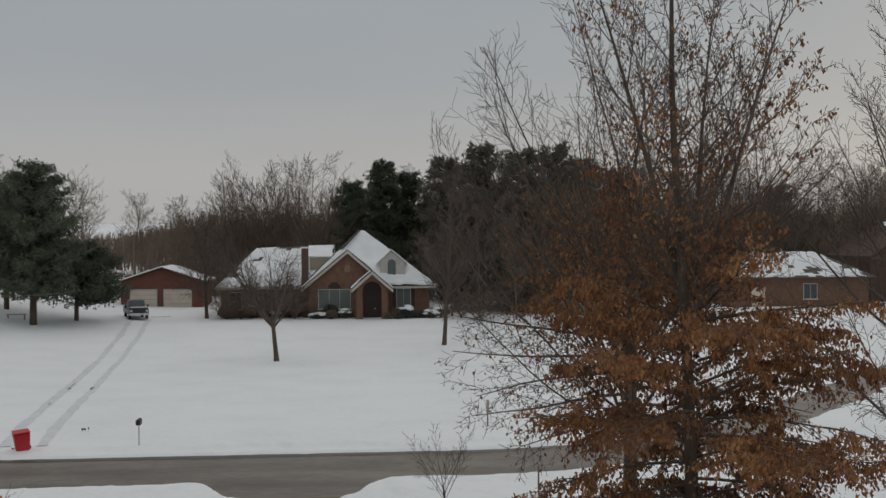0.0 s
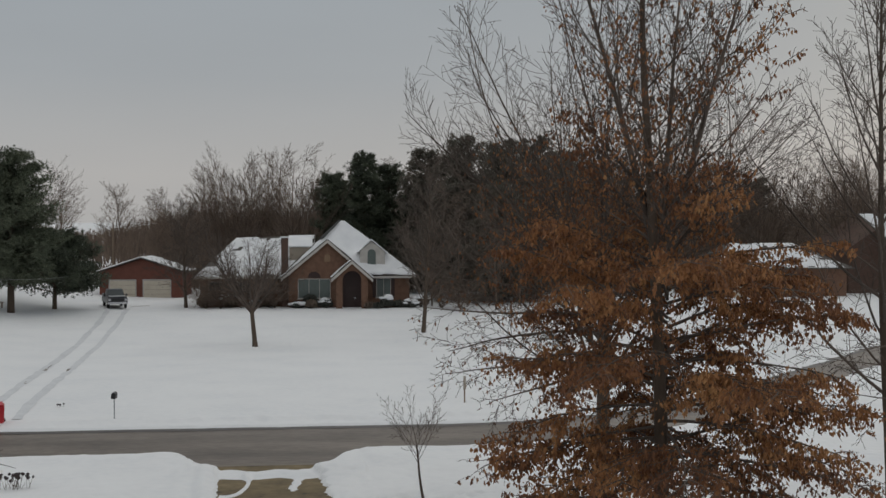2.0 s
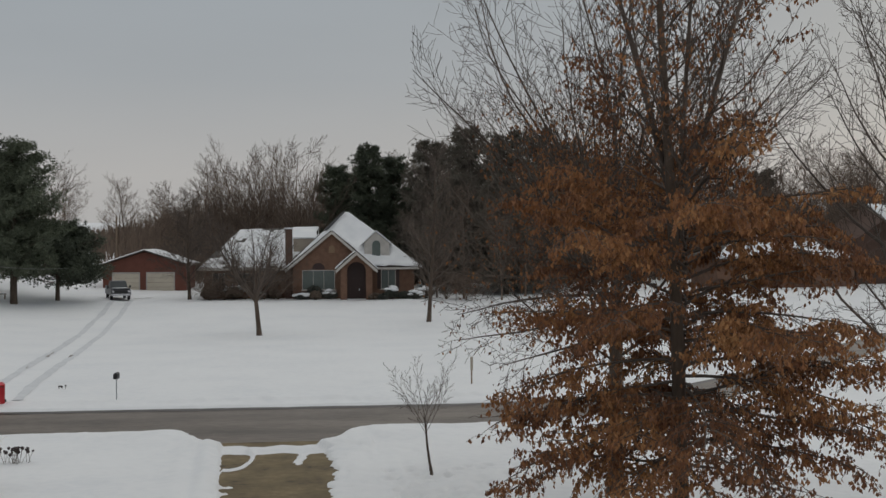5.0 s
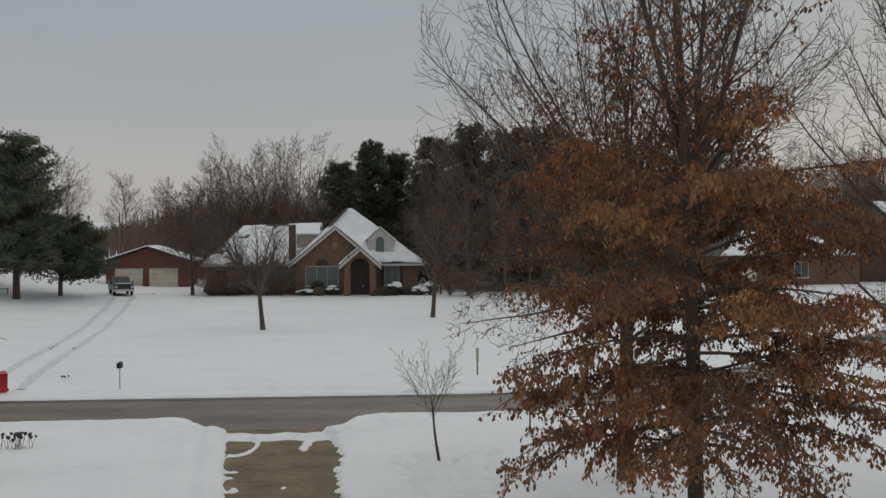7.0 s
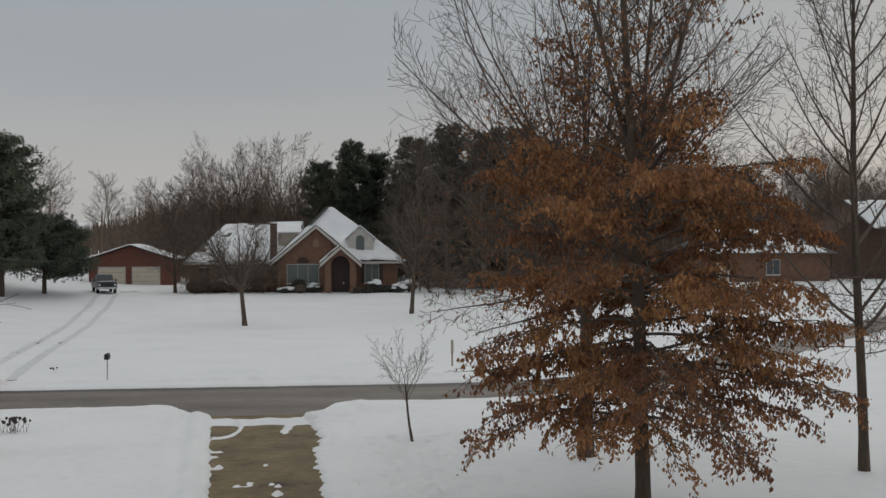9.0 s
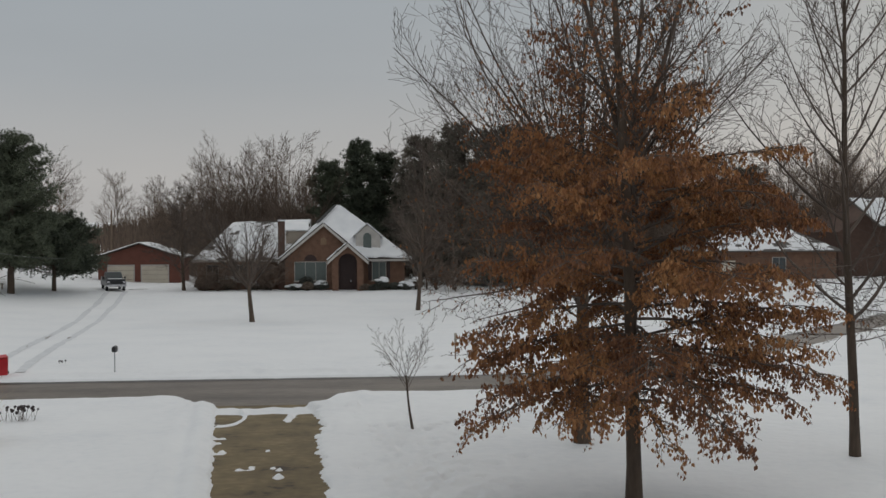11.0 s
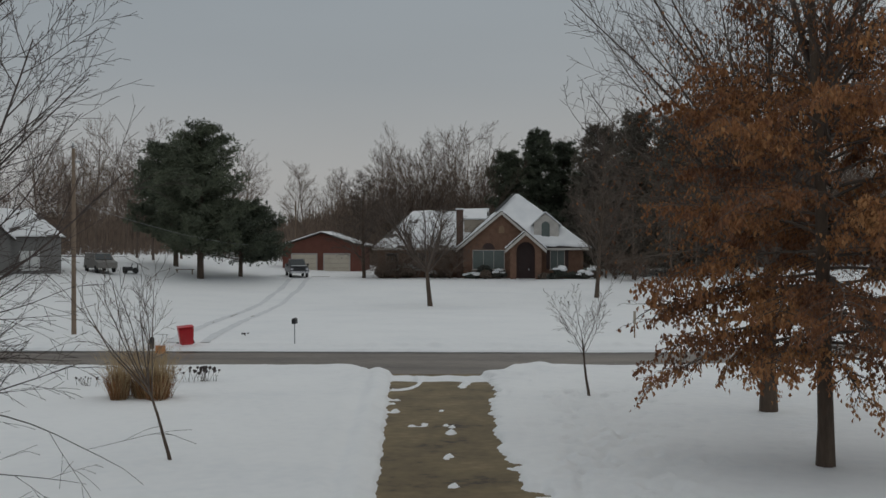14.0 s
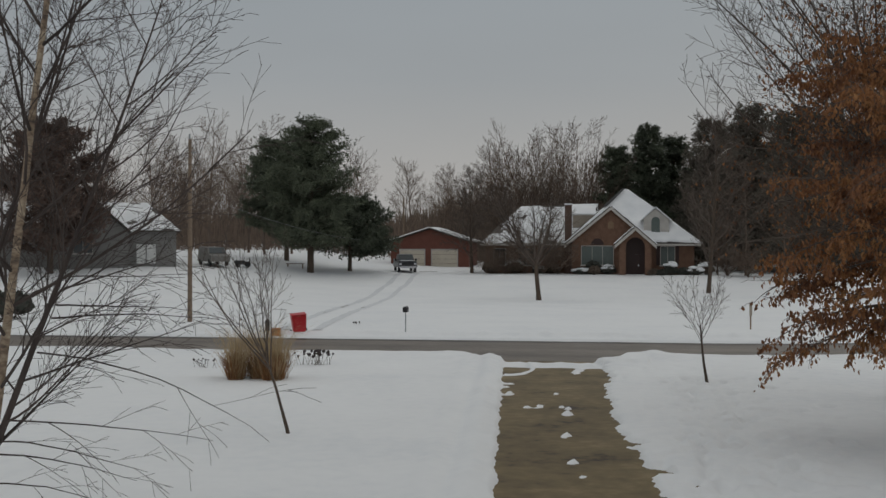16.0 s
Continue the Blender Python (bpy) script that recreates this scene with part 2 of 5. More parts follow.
def slab(bm, quad, thick):
    """A plate on the planar corners given, thick along its upward normal."""
    vs = [Vector(v) for v in quad]
    nrm = (vs[1] - vs[0]).cross(vs[2] - vs[0]).normalized()
    if nrm.z < 0:
        nrm = -nrm
    lo = [bm.verts.new(v) for v in vs]
    hi = [bm.verts.new(v + nrm * thick) for v in vs]
    bm.faces.new(lo[::-1])
    bm.faces.new(hi)
    n = len(vs)
    for i in range(n):
        bm.faces.new((lo[i], lo[(i + 1) % n], hi[(i + 1) % n], hi[i]))
    return bm


def smooth01(v):
    v = min(1.0, max(0.0, v))
    return v * v * (3 - 2 * v)


# ---- ground ----
# x is metres across; y times LONG stretches depth to fit the camera's view
LONG = 1.281


def lerp_table(v, table):
    if v <= table[0][0]:
        return table[0][1]
    for (a, b), (c, d) in zip(table, table[1:]):
        if v <= c:
            return b + (d - b) * smooth01((v - a) / (c - a))
    return table[-1][1]


YARD = [(-60, 0.5), (12, 0.42), (22, 0.34), (30, 0.16), (33.3, 0.05), (38.8, 0.06), (40.5, 0.22), (48, 0.12), (72, -0.45), (84, -0.1), (96, 0.62), (112, 0.85), (150, 1.5), (260, 4), (520, 13), (900, 22), (3000, 30)]


def bend(x):
    """How far the road has turned away from the driveway's mouth at x."""
    v = max(0.0, x - 5.0)
    return 0.03 * v * v if v < 16 else 7.68 + 0.96 * (v - 16)


def base_height(x, y):
    h = lerp_table(y, YARD)
    if x > 5:
        # the road's bed, level where it turns away
        bed = 1 - smooth01((abs(y - 36.2 - bend(x)) - 2.6) / 4)
        h += (0.06 - h) * bed * smooth01((x - 5) / 4)
    left = smooth01((-x - 16) / 26) * smooth01((y - 42) / 40) * (1 - smooth01((y - 160) / 200))
    right = smooth01((x - 14) / 30) * smooth01((y - 50) / 40) * (1 - smooth01((y - 160) / 200))
    rise = smooth01((-x - 29) / 8) * smooth01((y - 55) / 25) * (1 - smooth01((y - 160) / 200))
    right *= smooth01((abs(y - 36.2 - bend(x)) - 2.6) / 6)
    return h + 1.35 * left + 0.45 * rise + 0.8 * right


def drive_mid(y):
    return -1.2 + (28 - max(y, 4.0)) * 0.063


def drive_edges(y):
    """The two sides of the cleared concrete."""
    return -1.67 - (max(y, 9.0) - 14.3) * 0.1, lerp_table(y, [(11, 1.1), (14.4, 0.87), (16, 0.68), (18, 0.5), (20.5, 0.36), (23, 0.2), (25, 0.12), (27.4, 0.36), (29.3, 0.05), (32, -0.1)])


def snow_height(x, y):
    """The snow's surface; it falls below the paving where the road and the driveway are clear."""
    p = Vector((x, y, 0))
    h = base_height(x, y) + 0.05 * noise.noise(p * 0.18) + 0.015 * noise.noise(p * 0.9) + 0.012 * noise.noise(p * 2.3)
    # road: clear between its banks
    ragged = 0.16 * noise.noise(p * Vector((0.5, 0.5, 0))) + 0.10 * noise.noise(p * 1.7)
    mouth = smooth01((abs(x + 1.7) - 1.9) / 1.7)
    near = 34.2 - 0.5 * smooth01((-x - 2) / 4) - 2.75 * (1 - mouth) + ragged * (0.35 + 0.65 * mouth)
    far = 38.45 + 0.7 * ragged
    yr = y - bend(x)
    d_road = min(yr - near, far - yr)
    # driveway
    side = x - drive_mid(y)
    left, right = drive_edges(y)
    cut = 0.2 * noise.noise(Vector((x * 0.4 + 7, y * 1.1, 1))) + 0.12 * noise.noise(Vector((x * 0.7, y * 3.1, 4))) + 0.07 * noise.noise(Vector((x * 1.5, y * 7.0, 2)))
    gap = 0.5 - 0.7 * (((x - 0.72) / 0.3) ** 2 + ((y - 17.0) / 0.26) ** 2)
    shelf = 0.16 * noise.noise(Vector((x * 0.25, y * 2.4, 6)))
    d_drive = min(x - left + 0.4 * cut, right + 0.05 + 1.3 * cut + shelf - x, 32.4 - y)
    gap2 = 0.42 - 0.7 * (((x - 1.02) / 0.36) ** 2 + ((y - 14.7) / 0.3) ** 2)
    d_drive = max(d_drive, gap, gap2)
    d = max(d_road, d_drive)
    if d > -1.2:
        bank = 0.0
        if d_road > d_drive:
            bank = 0.06 * math.exp(-((d + 0.45) / 0.35) ** 2) * (0.6 + 0.6 * noise.noise(p * 0.7))
        else:
            bank = 0.05 * math.exp(-((d + 0.5) / 0.4) ** 2) * (0.7 + 0.8 * noise.noise(p * 0.9))
        paved = base_height(x, y) - 0.16 if d_drive > d_road else -0.12
        k = smooth01((d + 0.06) / 0.14)
        h = (h + max(0, bank)) * (1 - k) + paved * k
    if 38 < yr < 41:
        h += 0.2 * math.exp(-((yr - 39.4 - 0.25 * noise.noise(Vector((x * 0.2, 0, 9)))) / 0.25) ** 2) * (0.6 + 0.7 * noise.noise(p * 0.45) + 0.6 * noise.noise(p * 1.9))
    # ridge pushed up beside the driveway, and trodden snow on its other side
    if y < 31 and side < 0:
        off = x - left
        h += 0.09 * math.exp(-((off + 0.42) / 0.2) ** 2) * (0.8 + 0.9 * noise.noise(p * 0.8)) + 0.06 * math.exp(-((off + 1.15) / 0.22) ** 2) * (0.7 + 0.9 * noise.noise(p * 0.6))
        h -= 0.03 * math.exp(-((off + 0.8) / 0.12) ** 2)
    if 11 < y < 30 and 1.2 < side < 7:
        tread = max(0.0, noise.noise(p * 2.3 + Vector((0, 0, 5))) - 0.08) + 0.7 * max(0.0, noise.noise(p * 4.1 + Vector((3, 0, 5))) - 0.1)
        h -= 0.2 * tread * smooth01((7 - side) / 3) * smooth01((side - 1.2) / 0.5) * (0.5 + noise.noise(p * 0.35))
        for i in (-1, 0, 1):
            for j in (-1, 0, 1):
                for fx, fy, fr, fd in FEET.get((int(x) + i, int(y) + j), ()):
                    q = ((x - fx) ** 2 + (y - fy) ** 2 * 0.6) / (fr * fr)
                    if q < 6:
                        h += fd * (0.35 * math.exp(-((q - 2.2) / 1.2) ** 2) - math.exp(-q))
    # heaps left by the plough at the driveway's mouth
    for hx, hy, hr, hh in ((1.6, 32.2, 1.1, 0.24), (2.7, 31.8, 1.5, 0.15), (-5.4, 32.2, 1.5, 0.12), (-4.7, 30.6, 1.0, 0.08)):
        h += hh * math.exp(-((x - hx) ** 2 + (y - hy) ** 2) / (hr * hr)) * (0.8 + 0.5 * noise.noise(p * 1.3))
    # ridge across the mouth and a few remnants on the concrete
    if abs(side) < 2.9 and 28.5 < y < 32.5:
        h += 0.15 * math.exp(-((y - 30.3 - 0.3 * noise.noise(Vector((x * 1.2, 3, 0)))) / (0.62 + 0.25 * noise.noise(Vector((x * 1.6, 8, 0))))) ** 2) * (0.95 + 0.4 * noise.noise(p * 2.2))
    for hx, hy, rx, ry in PATCHES:
        q = ((x - hx) / rx) ** 2 + ((y - hy) / ry) ** 2
        if q < 5:
            h += 0.15 * math.exp(-q) * (0.9 + 0.8 * noise.noise(p * 5))
    # curved scrape of snow near the mouth
    if -2.95 < x < -1.9 and 26.5 < y < 30:
        r = math.hypot(x + 2.75, (y - 28.9) * 0.36)
        h += 0.145 * math.exp(-((r - 0.57 - 0.05 * noise.noise(p * 1.5)) / 0.1) ** 2)
    return h


# trodden dents beside the driveway
FEET = {}
foot = random.Random(17)
for k in range(260):
    fx = 1.75 + abs(foot.gauss(0, 1.5))
    fy = foot.uniform(12.5, 27)
    FEET.setdefault((int(fx), int(fy)), []).append((fx, fy, foot.uniform(0.1, 0.2), foot.uniform(0.05, 0.13)))

PATCHES = [(-1.4, 21.35, 0.17, 0.28), (-1.68, 21.1, 0.22, 0.12), (-0.88, 21.25, 0.12, 0.17), (-0.72, 21.0, 0.13, 0.12), (-0.71, 20.25, 0.19, 0.24), (-0.64, 17.8, 0.16, 0.3), (-1.12, 23.2, 0.09, 0.2), (-0.45, 15.4, 0.17, 0.22), (-0.25, 14.4, 0.14, 0.16), (-0.64, 29.0, 0.2, 0.6), (-0.78, 28.2, 0.18, 0.5), (-2.62, 25.1, 0.32, 0.14), (-2.62, 24.35, 0.3, 0.12), (-2.35, 23.05, 0.26, 0.22)]


def grid_axis(pieces):
    out = [pieces[0][0]]
    for a, b, step in pieces:
        n = max(1, round((b - a) / step))
        out += [a + (b - a) * (i + 1) / n for i in range(n)]
    return out


xs = grid_axis([(-2500, -600, 240), (-600, -150, 45), (-150, -60, 6), (-60, -26, 0.8), (-26, -8, 0.3), (-8, -4, 0.14), (-4, 2, 0.075), (2, 7, 0.12), (7, 30, 0.45), (30, 70, 1.2), (70, 160, 6), (160, 600, 45), (600, 2500, 240)])
ys = grid_axis([(-400, -60, 40), (-60, -15, 6), (-15, 3, 0.6), (3, 11, 0.3), (11, 32, 0.1), (32, 39.6, 0.12), (39.6, 48, 0.35), (48, 120, 0.9), (120, 200, 5), (200, 700, 25), (700, 3000, 200)])
nx, ny = len(xs), len(ys)
gv = [(x, y * LONG, snow_height(x, y)) for y in ys for x in xs]
gf = [(j * nx + i, j * nx + i + 1, (j + 1) * nx + i + 1, (j + 1) * nx + i) for j in range(ny - 1) for i in range(nx - 1)]
ground = link_mesh("ground", gv, gf, SNOW, smooth=True)
tagged(ground, "snow-covered lawns and fields with ploughed banks beside the road", "snow", kind="structure")


def strip(name, x0, x1, y0, y1, step, z, mat, mid=None, along=None):
    vx = grid_axis([(x0, x1, step)])
    vy = grid_axis([(y0, y1, step)])
    v = [(x + (mid(y) if mid else 0), (y + (along(x) if along else 0)) * LONG, z(x, y)) for y in vy for x in vx]
    f = [(j * len(vx) + i, j * len(vx) + i + 1, (j + 1) * len(vx) + i + 1, (j + 1) * len(vx) + i) for j in range(len(vy) - 1) for i in range(len(vx) - 1)]
    return link_mesh(name, v, f, mat, smooth=True)


road = strip("road", -160, 90, 31.5, 39.2, 0.96, lambda x, y: 0.0 - 0.012 * abs(y - 36.2), ASPHALT, along=bend)
tagged(road, "wet brown-grey asphalt road ploughed between low snow banks", "road", kind="structure")
# narrow strip, darker than the asphalt, along the far edge
gutter = strip("gutter", -160, 90, 37.9, 38.44, 0.18, lambda x, y: 0.012 - 0.012 * abs(y - 36.2) + 0.012 * noise.noise(Vector((x * 0.6, y, 3))), DARKEDGE, along=lambda x: bend(x) + 0.1 * noise.noise(Vector((x * 0.5, 2, 0))))
tagged(gutter, "dark uneven strip along the road's edge", "gutter", kind="structure")
driveway = strip("driveway", -1.95, 2.0, -14, 31.6, 0.8, lambda x, y: base_height(x, min(y, 30.5)) - 0.07 if y < 30 else 0.03, CONCRETE, drive_mid)
tagged(driveway, "damp brown concrete driveway with patches of snow left", "driveway", kind="structure")


def track(name, pts, width, mat):
    """A worn strip along the points, laid just over the snow."""
    v, f = [], []
    n = 60
    for i in range(n + 1):
        u = i / n * (len(pts) - 1)
        k = min(int(u), len(pts) - 2)
        a, b = Vector((*pts[k], 0)), Vector((*pts[k + 1], 0))
        c = a.lerp(b, u - k)
        d = (b - a).normalized()
        side = Vector((d.y, -d.x, 0)) * width * (0.5 + 0.25 * noise.noise(c * 0.7))
        for q in (c - side, c, c + side):
            v.append((q.x, q.y * LONG, snow_height(q.x, q.y) + (0.03 if q == c else 0.012)))
    for i in range(n):
        for k in (0, 1):
            a = i * 3 + k
            f.append((a, a + 1, a + 4, a + 3))
    t = link_mesh(name, v, f, mat, smooth=True)
    return tagged(t, "greyish packed wheel track in the snowy driveway", "track", kind="structure")


track("track", [(-14.1, 40), (-14.9, 44.5), (-16.2, 56), (-17.9, 68), (-20.9, 96)], 0.5, PACKED)
track("track", [(-12.6, 40), (-13.3, 44.5), (-14.6, 56), (-16.3, 68), (-19.3, 97)], 0.45, PACKED)
for pts in ([(-16.2, 56.6), (-16.7, 60.0)], [(-14.7, 56.2), (-14.9, 57.6)], [(-15.5, 50.6), (-15.7, 51.6)], [(-19.6, 99.6), (-17.8, 100.4)]):
    track("track", pts, 0.3, ASPHALT)

# ---- trees ----
def grow(rng, p, d, length, radius, level, spec, out):
    """Adds the branch from p along d, and all that grows on it, to out as (points, radii, level)."""
    segs = spec["segs"][level]
    pts, rad = [Vector(p)], [radius]
    d = Vector(d).normalized()
    up = spec["up"][level]
    wob = spec["wobble"][level]
    for i in range(segs):
        d = d + Vector((rng.gauss(0, wob), rng.gauss(0, wob), rng.gauss(0, wob) + up))
        d.normalize()
        pts.append(pts[-1] + d * (length / segs))
        rad.append(max(spec["thin"], radius * (1 - (spec.get("taper", 0.85) if level == 0 else 0.8) * (i + 1) / segs)))
    inside = spec.get("inside")
    if inside and level:
        keep = next((i for i, q in enumerate(pts) if not inside(q)), len(pts))
        if keep < 2:
            return
        if keep < len(pts):
            pts = pts[:keep]
            segs, length = keep - 1, length * (keep - 1) / segs
            rad = [max(spec["thin"], radius * (1 - 0.8 * i / segs)) for i in range(keep)]
    out.append((pts, rad, level))
    if level + 1 >= len(spec["segs"]):
        return
    n = spec["kids"][level]
    n = max(1, int(round(n * (0.8 + 0.4 * rng.random()))))
    lo = spec["from"][level]
    turn = rng.random() * 6.28
    for k in range(n):
        f = lo + (1 - lo) * (k + rng.random() * 0.8) / n
        if level == 0:
            f = lo + (1 - lo) * ((f - lo) / (1 - lo)) ** spec.get("low", 1.0)
        f = min(f, 0.98)
        i = min(int(f * segs), segs - 1)
        a = pts[i].lerp(pts[i + 1], f * segs - i)
        r = rad[i] * 0.62
        axis = (pts[i + 1] - pts[i]).normalized()
        side = axis.orthogonal()
        turn += 2.4 + rng.gauss(0, 0.4)
        side.rotate(Matrix.Rotation(turn, 3, axis))
        ang = spec["angle"][level] * (0.9 + 0.2 * rng.random() if level == 0 and "reach" in spec else 0.8 + 0.4 * rng.random())
        if level == 0 and "top" in spec:
            ang *= 1 + (spec["top"] - 1) * f
        cd = axis * math.cos(ang) + side * math.sin(ang)
        cl = length * spec["ratio"][level] * (1 - spec["short"][level] * f) * (0.75 + 0.5 * rng.random())
        if level == 0 and "reach" in spec:
            cl = min(cl, spec["reach"] * (0.82 + 0.2 * rng.random()))
        grow(rng, a, cd, cl, min(r, max(spec["thin"], cl * spec["thick"])), level + 1, spec, out)


def tubes(paths, sides):
    """Vertices and faces of tapered tubes along the paths."""
    verts, faces = [], []
    for pts, rad, level in paths:
        n = sides[min(level, len(sides) - 1)]
        first = len(verts)
        ref = (pts[-1] - pts[0]).normalized()
        u = ref.orthogonal().normalized()
        w = ref.cross(u)
        ring = [(math.cos(6.28319 * k / n), math.sin(6.28319 * k / n)) for k in range(n)]
        for p, r in zip(pts, rad):
            for c, s in ring:
                verts.append(p + u * (c * r) + w * (s * r))
        for i in range(len(pts) - 1):
            for k in range(n):
                a, b = first + i * n + k, first + i * n + (k + 1) % n
                faces.append((a, b, b + n, a + n))
    return verts, faces


def leaf_cards(rng, paths, per_metre, size, droop, keep):
    """Small folded, hanging leaves along the twigs; keep(point) gives their density."""
    verts, faces = [], []
    for pts, rad, level in paths:
        for a, b in zip(pts, pts[1:]):
            seg = (b - a).length
            n = per_metre * seg
            n = int(n) + (rng.random() < n % 1)
            for _ in range(n):
                p = a.lerp(b, rng.random())
                if rng.random() > keep(p):
                    continue
                p = p + Vector((rng.gauss(0, 0.05), rng.gauss(0, 0.05), rng.gauss(0, 0.04)))
                s = size * (0.6 + 0.8 * rng.random())
                d = Vector((rng.gauss(0, 0.55), rng.gauss(0, 0.55), -droop)).normalized()
                u = d.orthogonal()
                u.rotate(Matrix.Rotation(rng.random() * 6.28, 3, d))
                fold = d.cross(u) * (s * 0.16)
                i = len(verts)
                verts += [p, p + d * s * 0.5 + u * s * 0.23 + fold, p + d * s, p + d * s * 0.45 - u * s * 0.23 + fold]
                faces += [(i, i + 1, i + 2), (i, i + 2, i + 3)]
    return verts, faces


def tree(name, rng, m, height, radius, spec, label, category="tree", bark=BARK, twig=TWIG, limbs=True, sides=(9, 6, 4, 3, 3), leaves=None, group="", lean=(0, 0), stems=None, forks=()):
    """A broadleaf tree: a tapered trunk, its limbs each with their twigs, and leaves where any hang on."""
    t = thing(name, m, label, category, group)
    trunks = []
    for sx, sy, h, r in stems or [(lean[0], lean[1], height, radius)]:
        out = []
        grow(rng, (0, 0, -0.25), (sx, sy, 1), h + 0.25, r, 0, spec, out)
        trunks.append(out)
    for at, d, h, r, fspec in forks:
        out = []
        grow(rng, at, d, h, r, 0, fspec, out)
        trunks.append(out)
    for index, out in enumerate(trunks):
        tr = out[0]
        flare = [r * (1 + 0.22 * max(0, 1 - (p.z + 0.25) / 0.7)) for p, r in zip(tr[0], tr[1])]
        v, f = tubes([(tr[0], flare, 0)], sides)
        link_mesh("trunk", v, f, bark if index < len(trunks) - len(forks) else twig, t, smooth=True)
        group_paths, cur = [], None
        for path in out[1:]:
            if path[2] == 1:
                cur = []
                group_paths.append(cur)
            cur.append(path)
        if not limbs:
            v, f = tubes(out[1:], sides)
            link_mesh("crown", v, f, twig, t, smooth=False)
            allp = [out[1:]]
            holders = [t]
        else:
            holders = []
            for gp in group_paths:
                v, f = tubes(gp, sides)
                holders.append(link_mesh("limb", v, f, twig, t))
            allp = group_paths
        if leaves:
            for h, gp in zip(holders, allp):
                fine = [p for p in gp if p[2] >= leaves["level"]]
                v, f = leaf_cards(rng, fine, leaves["per_metre"], leaves["size"], leaves["droop"], leaves["keep"])
                if f:
                    lf = link_mesh("leaves", v, f, LEAF, h)
                    tagged(lf, kind="stuff")
    return t


def on_ground(x, y, rz=0.0, sink=0.0):
    return pose(x, y * LONG, base_height(x, y) - sink, 0, 0, rz)


UPRIGHT = dict(segs=[14, 10, 7, 4], up=[0.0, 0.085, 0.05, 0.02], wobble=[0.012, 0.05, 0.08, 0.12], kids=[46, 13, 8], angle=[1.0, 0.6, 0.65], ratio=[0.42, 0.38, 0.40],
               short=[0.68, 0.5, 0.4], thick=0.0085, thin=0.006, top=0.35)
UPRIGHT["from"] = [0.24, 0.18, 0.15]


def spray_limb(rng, p, az, lift, sag, length, radius, out):
    """A drooping oak limb whose twigs fan out sideways in one loose layer; adds its paths to out."""
    d = Vector((math.cos(az) * math.cos(lift), math.sin(az) * math.cos(lift), math.sin(lift)))
    segs = 9
    pts, dirs = [Vector(p)], []
    for i in range(segs):
        d = (d + Vector((rng.gauss(0, 0.07), rng.gauss(0, 0.07), rng.gauss(0, 0.05) + sag * (0.3 + 1.2 * i / segs)))).normalized()
        dirs.append(d.copy())
        pts.append(pts[-1] + d * (length / segs))
    out.append((pts, [max(0.006, radius * (1 - 0.85 * i / segs)) for i in range(segs + 1)], 1))
    n = int(length * 5.2)
    for k in range(n):
        f = 0.14 + 0.84 * (k + rng.random() * 0.7) / n
        i = min(int(f * segs), segs - 1)
        a = pts[i].lerp(pts[i + 1], f * segs - i)
        axis = dirs[i]
        side = axis.cross(Vector((0, 0, 1))).normalized() * (1 if k % 2 else -1)
        d2 = (axis * rng.uniform(0.45, 0.95) + side * rng.uniform(0.5, 1.0) + Vector((0, 0, rng.gauss(0.02, 0.2)))).normalized()
        l2 = (0.30 * length * (1 - 0.6 * f) + 0.22) * rng.uniform(0.7, 1.25)
        q = [a]
        for j in range(5):
            d2 = (d2 + Vector((rng.gauss(0, 0.12), rng.gauss(0, 0.12), rng.gauss(0, 0.09) - 0.075))).normalized()
            q.append(q[-1] + d2 * l2 / 5)
        out.append((q, [max(0.004, 0.013 * (1 - 0.8 * j / 5)) for j in range(6)], 2))
        m = max(2, int(l2 * 5.5))
        for t in range(m):
            g = 0.2 + 0.8 * (t + rng.random() * 0.8) / m
            j = min(int(g * 5), 4)
            c = q[j].lerp(q[j + 1], g * 5 - j)
            d3 = (d2 * 0.6 + Vector((rng.gauss(0, 0.6), rng.gauss(0, 0.6), rng.gauss(-0.25, 0.3)))).normalized()
            l3 = rng.uniform(0.14, 0.4)
            e = c + d3 * l3 * 0.5
            out.append(([c, e, e + (d3 + Vector((0, 0, -0.35))).normalized() * l3 * 0.5], [0.005, 0.004, 0.0035], 3))


def oak_keep(p):
    """How thickly the dry leaves hang on: full in the skirt, few in the ascending top."""
    near = 0.22 + 0.78 * smooth01((math.hypot(p.x, p.y) - 0.4) / 1.8)
    clump = smooth01(0.78 + 1.2 * noise.noise(p * 0.8 + Vector((4, 1, 0))))
    top = lerp_table(p.z, [(2.5, 0.7), (4.0, 0.85), (6.0, 1.0), (7.2, 1.0), (8.2, 0.6), (9.2, 0.36), (10.8, 0.24), (13.5, 0.1)])
    return near * top * clump


rng = random.Random(5)
OAKTOP = dict(UPRIGHT, kids=[20, 10, 6], ratio=[0.26, 0.40, 0.42], angle=[1.05, 0.6, 0.65], up=[0.0, 0.06, 0.04, 0.02])
OAKTOP["from"] = [0.47, 0.18, 0.15]
LEADER = dict(UPRIGHT, kids=[14, 9, 5], ratio=[0.42, 0.4, 0.4])
OAKLEAF = dict(level=2, per_metre=30, size=0.092, droop=1.4, keep=oak_keep)
